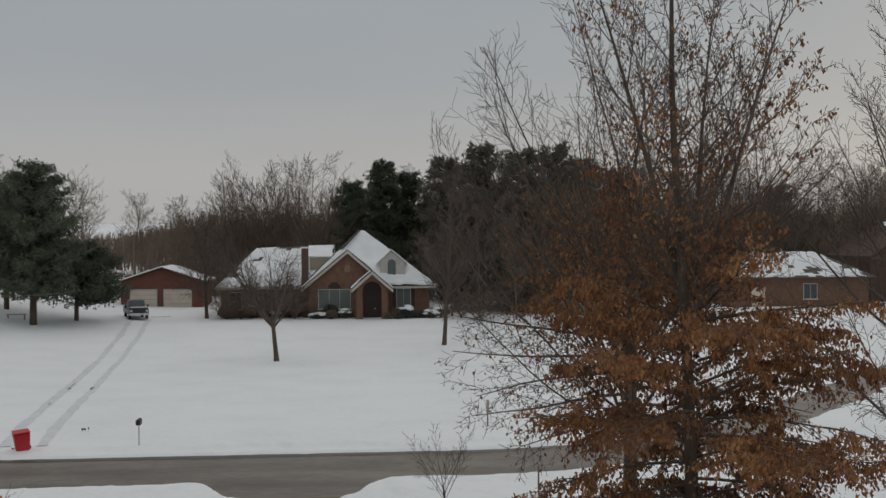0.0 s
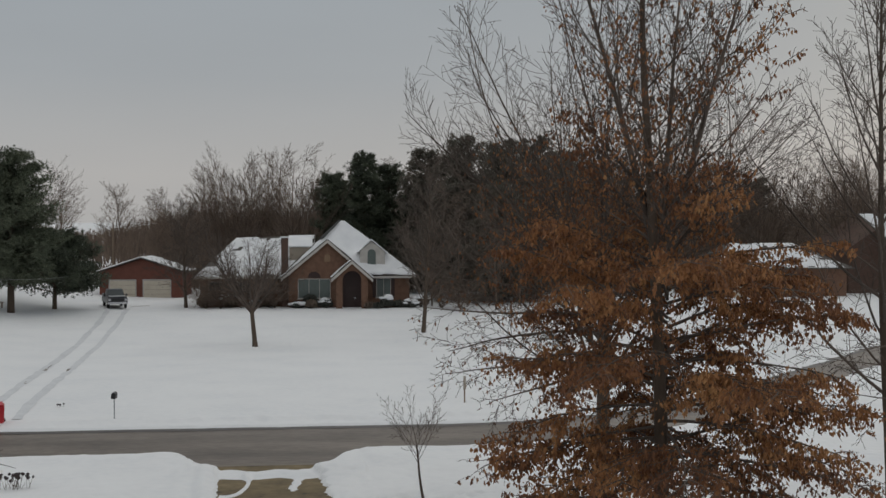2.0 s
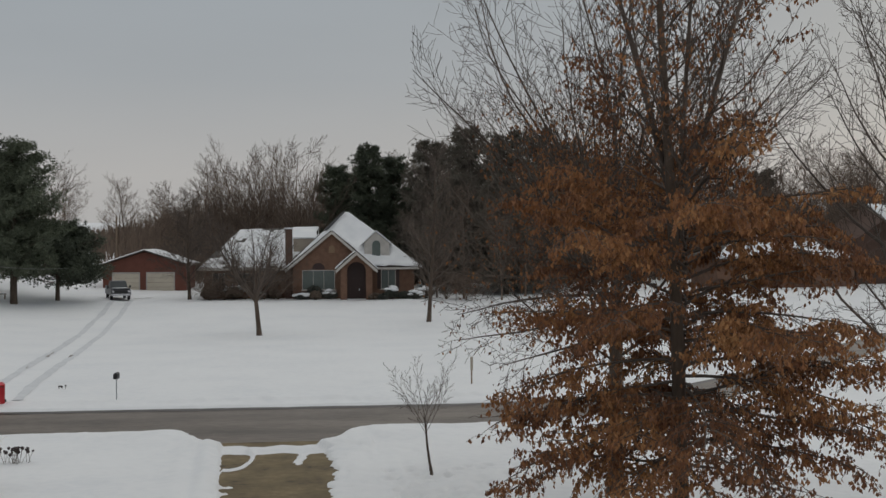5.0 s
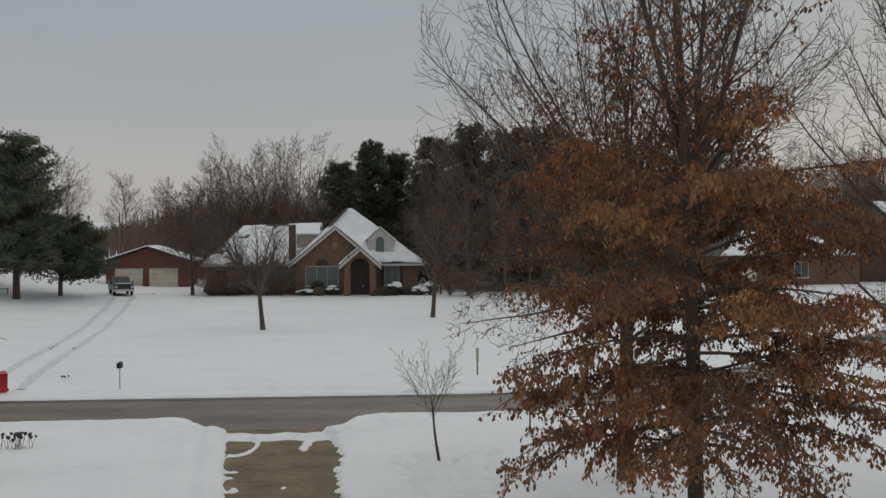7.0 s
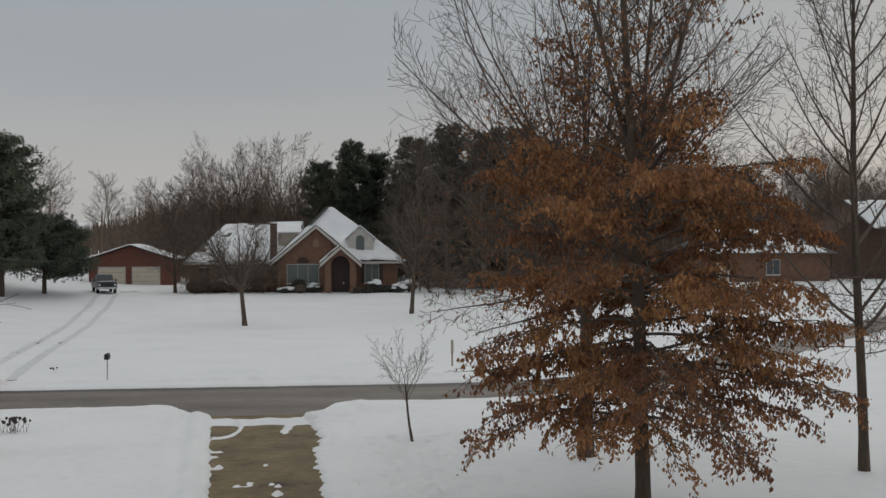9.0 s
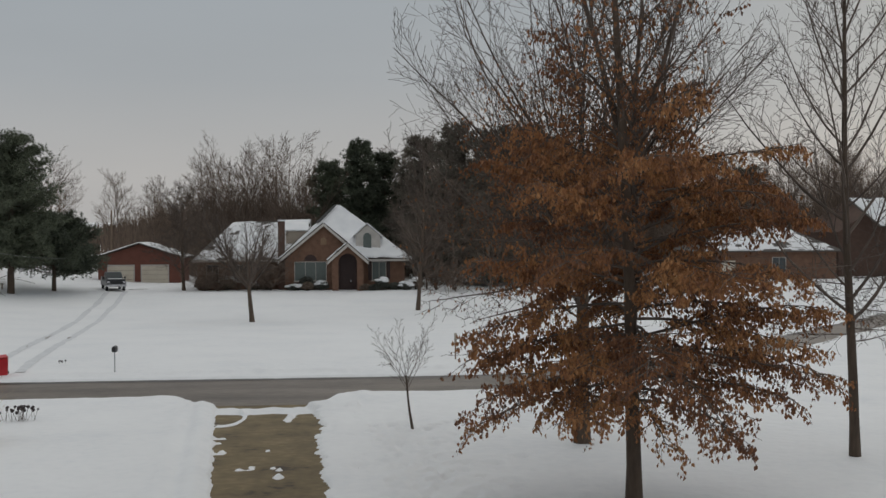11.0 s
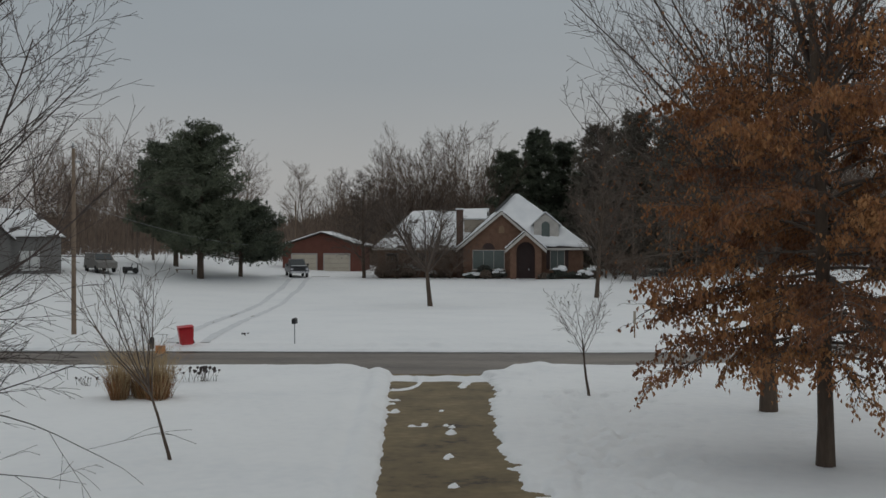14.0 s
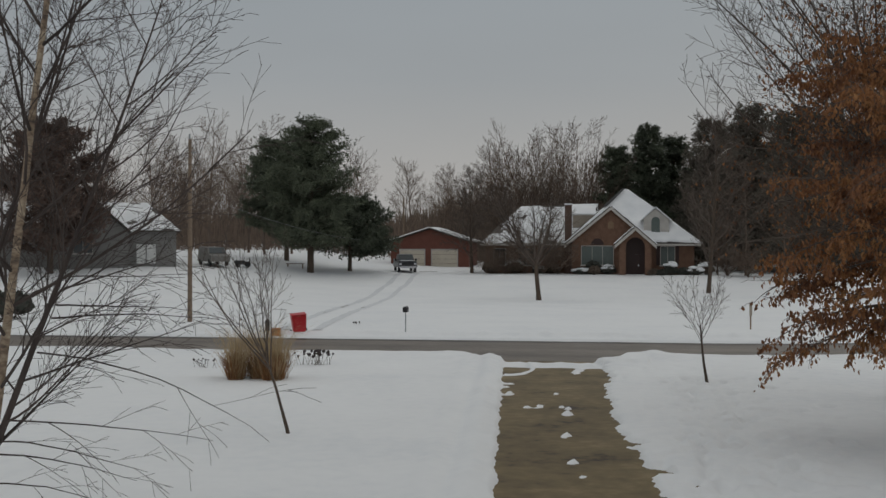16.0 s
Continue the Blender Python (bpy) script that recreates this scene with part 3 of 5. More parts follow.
leafy = tree("oak_tree", rng, on_ground(6.72, 17.0), 14.6, 0.17, OAKTOP, "pin oak thick with dry russet leaves standing in snow", leaves=OAKLEAF,
             forks=[((0, 0, 6.4), (-0.2, 0.1, 1), 7.6, 0.085, LEADER), ((0, 0, 7.0), (0.3, -0.05, 1), 6.6, 0.075, LEADER), ((0, 0, 7.4), (0.12, 0.25, 1), 6.4, 0.06, LEADER)], lean=(0.012, 0))
LIMB_COUNT = 76
for k in range(LIMB_COUNT):
    z = 2.15 + 6.3 * ((k + 0.5 * rng.random()) / LIMB_COUNT) ** 1.25
    reach = lerp_table(z, [(1.9, 2.7), (2.6, 4.0), (3.4, 4.5), (5.0, 4.4), (6.4, 3.9), (7.6, 2.9), (8.6, 2.1)]) * rng.uniform(0.62, 1.0)
    lift = lerp_table(z, [(1.9, -0.02), (3.5, 0.1), (5.0, 0.24), (6.5, 0.46), (8.2, 0.8)]) + rng.gauss(0, 0.09)
    sag = lerp_table(z, [(1.9, -0.06), (4.5, -0.06), (6.5, -0.035), (8.2, 0.0)])
    out = []
    spray_limb(rng, (0.012 * z, 0, z), k * 2.4 + rng.gauss(0, 0.35), lift, sag, reach, 0.036, out)
    v, f = tubes(out, (6, 5, 4, 3))
    lb = link_mesh("limb", v, f, TWIG, leafy)
    v, f = leaf_cards(rng, [q for q in out if q[2] >= 2], 36, 0.096, 1.4, oak_keep)
    tagged(link_mesh("leaves", v, f, LEAF, lb), kind="stuff")
SPREAD = dict(segs=[6, 11, 7, 5], up=[0.0, 0.045, 0.05, 0.02], wobble=[0.01, 0.075, 0.1, 0.13], kids=[38, 16, 8], angle=[1.0, 0.5, 0.6], ratio=[1.35, 0.36, 0.40],
              short=[0.15, 0.5, 0.4], thick=0.0048, thin=0.006, taper=0.4, top=0.45)
SPREAD["from"] = [0.5, 0.12, 0.15]
SPREAD["inside"] = lambda q: (math.hypot(q.x, q.y) / 5.6) ** 2 + ((q.z - 9.3) / 6.2) ** 2 < 1 + 0.22 * noise.noise(q * 0.6)
big = tree("oak_tree", random.Random(8), on_ground(7.36, 23.16), 6.8, 0.215, SPREAD, "tall oak with bare spreading upper crown and thick trunk",
           leaves=dict(level=3, per_metre=7, size=0.1, droop=1.2, keep=lambda p: (1 - smooth01((p.z - 7.5) / 3.5)) * (1 - smooth01((math.hypot(p.x, p.y) - 2.2) / 1.8))))
lr = random.Random(85)
for z, dx, dy, dz, ln in ((5.4, -1, -0.25, -0.08, 4.3), (4.9, -1, 0.15, -0.12, 4.2), (5.8, -1, -0.1, 0.05, 4.6), (4.4, -0.9, -0.5, -0.1, 3.6), (5.1, 1, -0.2, -0.05, 4.6), (4.6, 0.8, 0.5, -0.1, 4.2), (5.6, -0.5, -1, 0.0, 4.2), (6.2, -1, 0.3, 0.2, 4.6)):
    out = []
    grow(lr, (0, 0, z - 0.4), (dx, dy, dz), ln, 0.05, 1, dict(SPREAD, inside=None, up=[0, 0.0, 0.0, -0.02], kids=[0, 17, 8], wobble=[0, 0.05, 0.1, 0.13], angle=[0, 0.65, 0.7], ratio=[0, 0.4, 0.42]), out)
    v, f = tubes(out, (6, 5, 4, 3))
    lb = link_mesh("limb", v, f, TWIG, big)
    v, f = leaf_cards(lr, [q for q in out if q[2] >= 2], 1.0, 0.09, 1.2, lambda p: 1.0)
    tagged(link_mesh("leaves", v, f, LEAF, lb), kind="stuff")
slim = tree("oak_tree", random.Random(12), on_ground(13.7, 20.8), 14.5, 0.135, dict(UPRIGHT, kids=[36, 11, 7]), "slim bare oak with dark twigs on snowy lawn")
for i in range(14):
    a = i * 2.4
    out = []
    grow(lr, (0, 0, 2.9 + i * 0.16), (math.cos(a), math.sin(a), 0.05), 2.1, 0.02, 1, dict(SPREAD, inside=None, up=[0, 0.0, 0.0, -0.02], kids=[0, 10, 6], wobble=[0, 0.05, 0.1, 0.13], angle=[0, 0.6, 0.7], ratio=[0, 0.4, 0.42]), out)
    v, f = tubes(out, (5, 4, 3, 3))
    link_mesh("limb", v, f, TWIG, slim)

LAWN = dict(segs=[4, 9, 6, 4], up=[0.0, 0.085, 0.05, 0.02], wobble=[0.03, 0.07, 0.1, 0.12], kids=[11, 12, 8], angle=[0.66, 0.6, 0.62], ratio=[1.95, 0.42, 0.42], taper=0.3,
            short=[0.1, 0.45, 0.4], thick=0.026, thin=0.011)
LAWN["from"] = [0.84, 0.2, 0.15]
tree("lawn_tree", random.Random(21), on_ground(-4.85, 71.5), 3.0, 0.2, LAWN, "bare lawn tree with forked limbs and a twiggy crown", lean=(-0.1, 0))
TALL = dict(segs=[12, 8, 6, 4], up=[0.01, 0.11, 0.06, 0.02], wobble=[0.03, 0.06, 0.09, 0.12], kids=[34, 9, 6], angle=[0.8, 0.6, 0.65], ratio=[0.36, 0.42, 0.42],
            short=[0.6, 0.45, 0.4], thick=0.014, thin=0.013)
TALL["from"] = [0.16, 0.15, 0.15]
tree("lawn_tree", random.Random(23), on_ground(8.64, 78.6), 14.0, 0.19, TALL, "tall bare tree with fine ascending branches")
BROAD = dict(TALL, kids=[30, 12, 8], angle=[1.15, 0.7, 0.7], ratio=[0.46, 0.42, 0.42], up=[0.0, 0.05, 0.04, 0.0], short=[0.4, 0.45, 0.4], top=0.45)
tree("lawn_tree", random.Random(27), on_ground(-13.7, 98.0), 9.5, 0.2, BROAD, "bare spreading tree beside the brick house")
SAPLING = dict(segs=[5, 6, 4, 3], up=[0.0, 0.07, 0.05, 0.02], wobble=[0.03, 0.08, 0.12, 0.12], kids=[9, 10, 4], angle=[0.48, 0.5, 0.6], ratio=[0.8, 0.42, 0.4], short=[0.4, 0.4, 0.3], thick=0.012, thin=0.0055, taper=0.5)
SAPLING["from"] = [0.4, 0.2, 0.2]
VASE = dict(SAPLING, kids=[9, 9, 4], angle=[0.34, 0.4, 0.5], ratio=[1.1, 0.34, 0.4], short=[0.2, 0.4, 0.3], up=[0.0, 0.015, 0.04, 0.02], thick=0.007, thin=0.0042)
VASE["from"] = [0.66, 0.25, 0.2]
tree("sapling", random.Random(36), on_ground(3.02, 25.82), 1.6, 0.045, VASE, "thin bare sapling with forked upright twigs", sides=(6, 4, 3), lean=(-0.1, 0))
WHIP = dict(VASE, segs=[5, 8, 5, 3], kids=[10, 10, 4], angle=[0.4, 0.45, 0.5], ratio=[1.45, 0.34, 0.4], short=[0.15, 0.4, 0.3], up=[0.0, 0.02, 0.03, 0.02], thick=0.0075, thin=0.0036)
WHIP["from"] = [0.74, 0.2, 0.2]
tree("sapling", random.Random(33), on_ground(-6.11, 17.08), 1.75, 0.042, WHIP, "thin leaning bare sapling on snow", sides=(6, 4, 3), lean=(-0.19, 0.0))
BIRCHS = dict(segs=[14, 10, 7, 5], up=[0.005, 0.03, 0.0, -0.015], wobble=[0.013, 0.04, 0.04, 0.05], kids=[34, 10, 5], angle=[0.72, 0.45, 0.4], ratio=[0.32, 0.42, 0.42], short=[0.45, 0.4, 0.4], thick=0.0072, thin=0.003)
BIRCHS["from"] = [0.14, 0.15, 0.15]
birch = tree("birch_tree", random.Random(41), on_ground(-7.25, 9.0), 10, 0.12, dict(BIRCHS, kids=[36, 9, 5]), "multi-stemmed river birch with peeling tan bark", bark=BIRCH, twig=BIRCHTWIG, stems=[(0.15, 0.0, 11, 0.07), (-0.3, 0.15, 9, 0.06)],
             forks=[((-0.08, 0, 0.5), (0.44, 0.03, 1), 6.6, 0.05, BIRCHS), ((0.25, 0, 3.4), (0.3, 0.1, 1), 4.6, 0.028, BIRCHS)])
br = random.Random(44)
for z, dy, dz, ln, up in ((1.75, 0.05, -0.02, 2.6, -0.03), (2.55, 0.1, -0.08, 3.2, -0.055), (2.95, 0.3, 0.06, 2.0, -0.02), (3.1, -0.2, 0.14, 1.8, -0.015), (3.3, 0.1, 0.32, 1.9, 0.0), (3.7, 0.3, 0.5, 2.2, 0.01), (4.2, -0.2, 0.65, 2.4, 0.02), (1.5, 0.2, 0.05, 1.9, -0.06), (1.35, 0.05, 0.0, 1.9, -0.05), (1.0, 0.25, 0.05, 1.6, -0.06)):
    out = []
    grow(br, (z * 0.44 - 0.3, 0, z), (1, dy, dz), ln * 0.92, 0.0125, 1, dict(BIRCHS, up=[0, up, -0.03, -0.05], kids=[20, 4, 3], ratio=[0, 0.5, 0.45], angle=[0, 0.5, 0.45], wobble=[0, 0.05, 0.05, 0.06]), out)
    v, f = tubes(out, (6, 5, 4, 3))
    link_mesh("limb", v, f, BIRCHTWIG, birch)


def conifer(name, rng, m, height, radius, spread, mat, label, low=0.12, tufts=2600, shape=None, tuft=0.5, group=""):
    """A conifer: trunk, limbs, and a crown of needle tufts that leave an uneven outline."""
    t = thing(name, m, label, "tree", group)
    v, f = tubes([([Vector((0, 0, -0.3)), Vector((0.05, 0, height * 0.5)), Vector((0, 0, height * 0.97))], [radius * 1.2, radius * 0.7, 0.04], 0)], (8,))
    link_mesh("trunk", v, f, BARK, t, smooth=True)
    shape = shape or (lambda u: (1 - u) ** 0.8)
    n_l = int(height * 8)
    paths, tips = [], []
    for i in range(n_l):
        u = low + (1 - low) * ((i + rng.random()) / n_l)
        a = rng.random() * 6.28
        ln = spread * shape((u - low) / (1 - low)) * (0.66 + 0.46 * rng.random()) + 0.2
        z = u * height
        p = Vector((0, 0, z))
        d = Vector((math.cos(a), math.sin(a), 0.1 + 0.25 * u))
        pts = [p]
        for k in range(4):
            d = d + Vector((rng.gauss(0, .08), rng.gauss(0, .08), rng.gauss(0, .05) + 0.03))
            d.normalize()
            pts.append(pts[-1] + d * ln / 4)
        paths.append((pts, [0.06, 0.05, 0.035, 0.025, 0.012], 1))
        tips.append((pts, ln))
    v, f = tubes(paths, (4, 4))
    tagged(link_mesh("branchwork", v, f, BARK, t), kind="stuff")
    total = sum(l for _, l in tips)
    verts, faces = [], []
    for pts, ln in tips:
        for _ in range(int(tufts * ln / total) + 1):
            s = rng.random() ** 0.6 * 4
            i = min(3, int(s))
            c = pts[i].lerp(pts[i + 1], s - i) + Vector((rng.gauss(0, .5), rng.gauss(0, .5), rng.gauss(0.05, .34))) * (0.3 + ln * 0.12)
            out_d = Vector((c.x, c.y, 0)).normalized() * 0.7
            for _ in range(9):
                d = Vector((rng.gauss(0, 0.8) + out_d.x, rng.gauss(0, 0.8) + out_d.y, rng.gauss(0.55, .7))).normalized()
                side = d.orthogonal()
                side.rotate(Matrix.Rotation(rng.random() * 6.28, 3, d))
                sz = tuft * (0.5 + 0.7 * rng.random())
                k = len(verts)
                b = c + d * sz * 0.1
                verts += [b + side * sz * 0.085, c + d * sz, b - side * sz * 0.085]
                faces.append((k, k + 1, k + 2))
    cr = link_mesh("crown", verts, faces, mat, t)
    tagged(cr, kind="stuff")
    return t


DOME = lambda u: 0.80 + 0.25 * math.sin(min(u, 0.75) * 3.0) - 0.55 * u ** 3
conifer("pine_tree", random.Random(51), on_ground(-28.6, 90), 14.2, 0.3, 4.5, NEEDLE, "large dark green pine with full crown and dark trunk", 0.17, 17000, DOME, 0.3)
conifer("pine_tree", random.Random(52), on_ground(-25.6, 93.5), 7.0, 0.2, 5.0, NEEDLE, "shorter broad green pine beside the large one", 0.2, 9000, lambda u: 0.95 - 0.6 * u ** 2, 0.32)
conifer("pine_tree", random.Random(53), on_ground(-33.4, 97), 12.0, 0.24, 5.0, NEEDLE, "broad green pine standing behind the large one", 0.17, 9000, DOME, 0.42)
BELT = ((5.6, 119, 17.0, 3.7), (1.6, 121, 14.5, 4.6), (8.8, 121, 15.5, 4.5), (13.0, 116, 17.2, 5.4), (17.2, 112, 18.4, 5.8), (21, 108, 17.5, 5.6), (14.8, 105, 12.5, 5.0), (25.5, 112, 18, 5.8), (19.3, 100, 12, 4.8), (24, 103, 13, 5.0), (30, 116, 16.5, 5.4), (58, 122, 13, 4.5), (36, 120, 15, 5))
for i, (x, y, h, sp) in enumerate(BELT):
    conifer("evergreen_tree", random.Random(60 + i), on_ground(x, y), h, 0.24, sp, NEEDLE if i < 3 else DARKNEEDLE, "dark green pine behind the brick house" if i < 3 else "dull dark evergreen with drooping boughs", 0.05, 7200, lambda u: 0.95 - 0.72 * u ** 1.8 + 0.06 * math.sin(u * 9), 0.48, "evergreen belt")
conifer("cypress_tree", random.Random(75), on_ground(-46.5, 75), 12.5, 0.25, 5.4, REDTWIG, "dense dark russet tree with winter-brown foliage", 0.14, 8000, lambda u: 0.85 + 0.3 * math.sin(u * 2.8) - 0.7 * u ** 2, 0.45)

# bare woods behind the houses: a few shapes, many trees
WOOD = dict(segs=[8, 6, 4, 3], up=[0.01, 0.10, 0.06, 0.03], wobble=[0.03, 0.05, 0.07, 0.1], kids=[26, 9, 5], angle=[0.62, 0.5, 0.55], ratio=[0.40, 0.42, 0.42], short=[0.5, 0.4, 0.4], thick=0.013, thin=0.0135)
WOOD["from"] = [0.22, 0.15, 0.15]
WOOD2 = dict(WOOD)
WOOD2.update(segs=[8, 7, 5, 3], up=[0.0, 0.07, 0.05, 0.03], wobble=[0.04, 0.07, 0.09, 0.11], kids=[15, 10, 6], angle=[0.8, 0.62, 0.6], ratio=[0.46, 0.44, 0.4], short=[0.5, 0.4, 0.3], thick=0.017, thin=0.0145)
WOOD2["from"] = [0.33, 0.2, 0.2]
BROOM = dict(segs=[5, 9, 6, 4], up=[0.0, 0.03, 0.03, 0.02], wobble=[0.02, 0.035, 0.05, 0.08], kids=[12, 13, 7], angle=[0.46, 0.4, 0.45], ratio=[1.5, 0.36, 0.4], short=[0.1, 0.5, 0.4], thick=0.011, thin=0.0135, taper=0.4)
BROOM["from"] = [0.45, 0.12, 0.15]
far_kinds = []
for i in range(6):
    far_kinds.append(tree("woodland_tree", random.Random(100 + i), on_ground(-66 + i * 24, 140 + i), 6.2 if i % 3 == 1 else 15, 0.16, (WOOD2, BROOM, WOOD)[i % 3], "bare grey-brown tree at the woods' edge", bark=FARTWIG, twig=FARTWIG, limbs=False, sides=(5, 3, 3, 3), group="woods"))
wr = random.Random(9)


def woods_height(x):
    return lerp_table(x, [(-90, 13), (-50, 13.5), (-34, 12), (-20, 11.5), (-14, 14.3), (-10, 16.3), (-2, 15), (8, 15), (30, 14.5), (90, 14)])


for i in range(230):
    x = wr.uniform(-95, 105) if i % 3 else wr.uniform(24, 95)
    y = (wr.uniform(119, 148) + (5 if -30 < x < -13 else 0)) if x < 28 else wr.uniform(107, 140)
    h = woods_height(x) / 15 * wr.uniform(0.72, 1.08)
    c = copy_thing(wr.choice(far_kinds), on_ground(x, y, wr.uniform(0, 360)))
    c.scale = (h * 0.95, h * 0.95, h)
for x, y, h, k in ((-10.3, 124, 17.6, 1), (-12.8, 126, 15.0, 4), (-15.3, 125, 14.0, 5), (-21.5, 126, 11.5, 0), (-25.5, 125, 12, 2), (-18.6, 128, 12, 4), (-45, 104, 14, 2), (-41, 106, 14.5, 4), (-38, 103, 13.5, 0), (-50, 101, 14, 2), (-36.5, 108, 13, 5),
                    (11.5, 97, 9, 1), (14.0, 95, 10, 3), (17.5, 93, 9.5, 5), (20.5, 96, 11, 1), (23.5, 95, 10, 3), (27.5, 99, 11.5, 5), (13.0, 102, 12, 0), (31, 104, 12.5, 3), (35, 106, 12, 1)):
    c = copy_thing(far_kinds[k], on_ground(x, y, wr.uniform(0, 360)))
    c.scale = (h / 15, h / 15, h / 15)
# undergrowth below them: thin stems past counting
bv, bf = [], []
for i in range(34000):
    x = wr.uniform(-110, 115)
    y = (wr.uniform(117, 155) + (7 if -30 < x < -13 else 0)) if x < 28 else wr.uniform(109, 145)
    z = base_height(x, y) - 0.1
    if -70 < x < -27 and wr.random() < 0.4:
        continue
    hgt = wr.uniform(1.5, 7.0) * (0.32 if -70 < x < -27 else 0.6 if -60 < x < -16 else 1)
    lean = Vector((wr.gauss(0, 0.16), wr.gauss(0, 0.16), 1)) * hgt
    k = len(bv)
    b = Vector((x, y * LONG, z))
    w = Vector((0.045, 0.02 * wr.uniform(-1, 1), 0))
    bv += [b - w, b + w, b + lean]
    bf.append((k, k + 1, k + 2))
    for _ in range(3):
        q = b + lean * wr.uniform(0.25, 0.85)
        e = q + Vector((wr.gauss(0, 0.5), wr.gauss(0, 0.5), wr.uniform(0.3, 1.2))) * hgt * 0.22
        k = len(bv)
        bv += [q - w * 0.6, q + w * 0.6, e]
        bf.append((k, k + 1, k + 2))
for i in range(16000):
    y = 165 + 240 * wr.random() ** 1.3
    x = wr.uniform(-0.75, 0.75) * y
    z = base_height(x, y) - 0.2
    gap = smooth01(1 - abs(x / y + 0.25) / 0.14)
    hgt = (14.5 - 7.5 * gap - z * 0.35) * wr.uniform(0.55, 1.0) * (0.62 if x / y < -0.28 else 1)
    if hgt < 1.5:
        continue
    lean = Vector((wr.gauss(0, 0.1), wr.gauss(0, 0.1), 1)) * hgt
    k = len(bv)
    b = Vector((x, y * LONG, z))
    w = Vector((0.16, 0, 0))
    bv += [b - w, b + w, b + lean]
    bf.append((k, k + 1, k + 2))
    for _ in range(2):
        q = b + lean * wr.uniform(0.3, 0.8)
        e = q + Vector((wr.gauss(0, 0.35), 0, wr.uniform(0.5, 1.0))) * hgt * 0.3
        k = len(bv)
        bv += [q - w * 0.5, q + w * 0.5, e]
        bf.append((k, k + 1, k + 2))
brush = link_mesh("undergrowth", bv, bf, FARTWIG)
tagged(brush, "tangled grey-brown undergrowth of the bare woods", "undergrowth", kind="stuff")


# ---- the brick house ----
def window(parent, x0, x1, z0, z1, y, cols=2, rows=1, arch=False, fill=None):
    """A window on a wall that faces -y: frame, sill, bars and panes."""
    w = new("window")
    w.parent = parent
    fw = 0.055
    poly = [(x0, z0), (x1, z0), (x1, z1), (x0, z1)]
    bm = bmesh.new()
    box(bm, x0 - fw, x0, y - 0.09, y + 0.04, z0 - fw, z1 + fw)
    box(bm, x1, x1 + fw, y - 0.09, y + 0.04, z0 - fw, z1 + fw)
    box(bm, x0, x1, y - 0.09, y + 0.04, z1, z1 + fw)
    box(bm, x0, x1, y - 0.09, y + 0.04, z0 - fw, z0)
    for i in range(1, cols):
        xm = x0 + (x1 - x0) * i / cols
        box(bm, xm - 0.02, xm + 0.02, y - 0.07, y + 0.02, z0, z1)
    for i in range(1, rows):
        zm = z0 + (z1 - z0) * i / rows
        box(bm, x0, x1, y - 0.065, y + 0.015, zm - 0.02, zm + 0.02)
    part("window_frame", bm, TRIM, w)
    part("window_sill", boxm(x0 - 0.15, x1 + 0.15, y - 0.16, y - 0.003, z0 - fw - 0.09, z0 - fw - 0.003, 0.01), TRIM, w)
    for i in range(cols):
        a, b = x0 + (x1 - x0) * i / cols, x0 + (x1 - x0) * (i + 1) / cols
        part("pane", boxm(a, b, y - 0.035, y - 0.022, z0, z1), fill or GLASS, w)
    return w


def arch_poly(x0, x1, z0, zs, n=10):
    """Outline of an arched opening: springing at zs, round above."""
    c, r = (x0 + x1) / 2, (x1 - x0) / 2
    return [(x0, z0), (x1, z0)] + [(c + r * math.cos(math.pi * i / n), zs + r * math.sin(math.pi * i / n)) for i in range(n + 1)]


def ragged_snow(name, quad, parent, thick=0.07, n=22, inset=0.25, seed=1, hole=0.0):
    """A layer of snow on a sloping roof plane, its rim uneven and in places melted back."""
    r = random.Random(seed)
    a, b, c, d = [Vector(q) for q in quad]
    nrm = (b - a).cross(d - a).normalized()
    if nrm.z < 0:
        nrm = -nrm
    bm = bmesh.new()
    vs = {}
    cuts = [0, 0.012] + [k / (n - 2) for k in range(1, n - 2)] + [0.988, 1]
    for j in range(n + 1):
        for i in range(n + 1):
            u, v = cuts[i], cuts[j]
            p = a.lerp(b, u).lerp(d.lerp(c, u), v)
            rim = min(i, n - i, j, n - j)
            lift = (-0.06 if rim < 1 else thick) * (0.75 + 0.5 * noise.noise(p * 0.8 + Vector((seed, 0, 0))))
            jit = 0.04 if rim < 1 else 0.01
            vs[i, j] = bm.verts.new(p + nrm * lift + (b - a).normalized() * r.gauss(0, jit) + (d - a).normalized() * r.gauss(0, jit))
    for j in range(n):
        for i in range(n):
            um, vm = (cuts[i] + cuts[i + 1]) / 2, (cuts[j] + cuts[j + 1]) / 2
            mid = a.lerp(b, um).lerp(d.lerp(c, um), vm)
            rim = min(i, n - 1 - i, j, n - 1 - j)
            if noise.noise(mid * 0.7 + Vector((seed * 3.1, 1, 2))) < (-0.30 if rim < 2 else -0.62) + hole:
                continue
            bm.faces.new((vs[i, j], vs[i + 1, j], vs[i + 1, j + 1], vs[i, j + 1]))
    loose = [v for v in bm.verts if not v.link_faces]
    bmesh.ops.delete(bm, geom=loose, context="VERTS")
    for v in bm.verts:
        if v.is_boundary:
            v.co -= nrm * thick * 0.9
    return part(name, bm, ROOF_SNOW, parent, "patchy white snow", smooth=True)


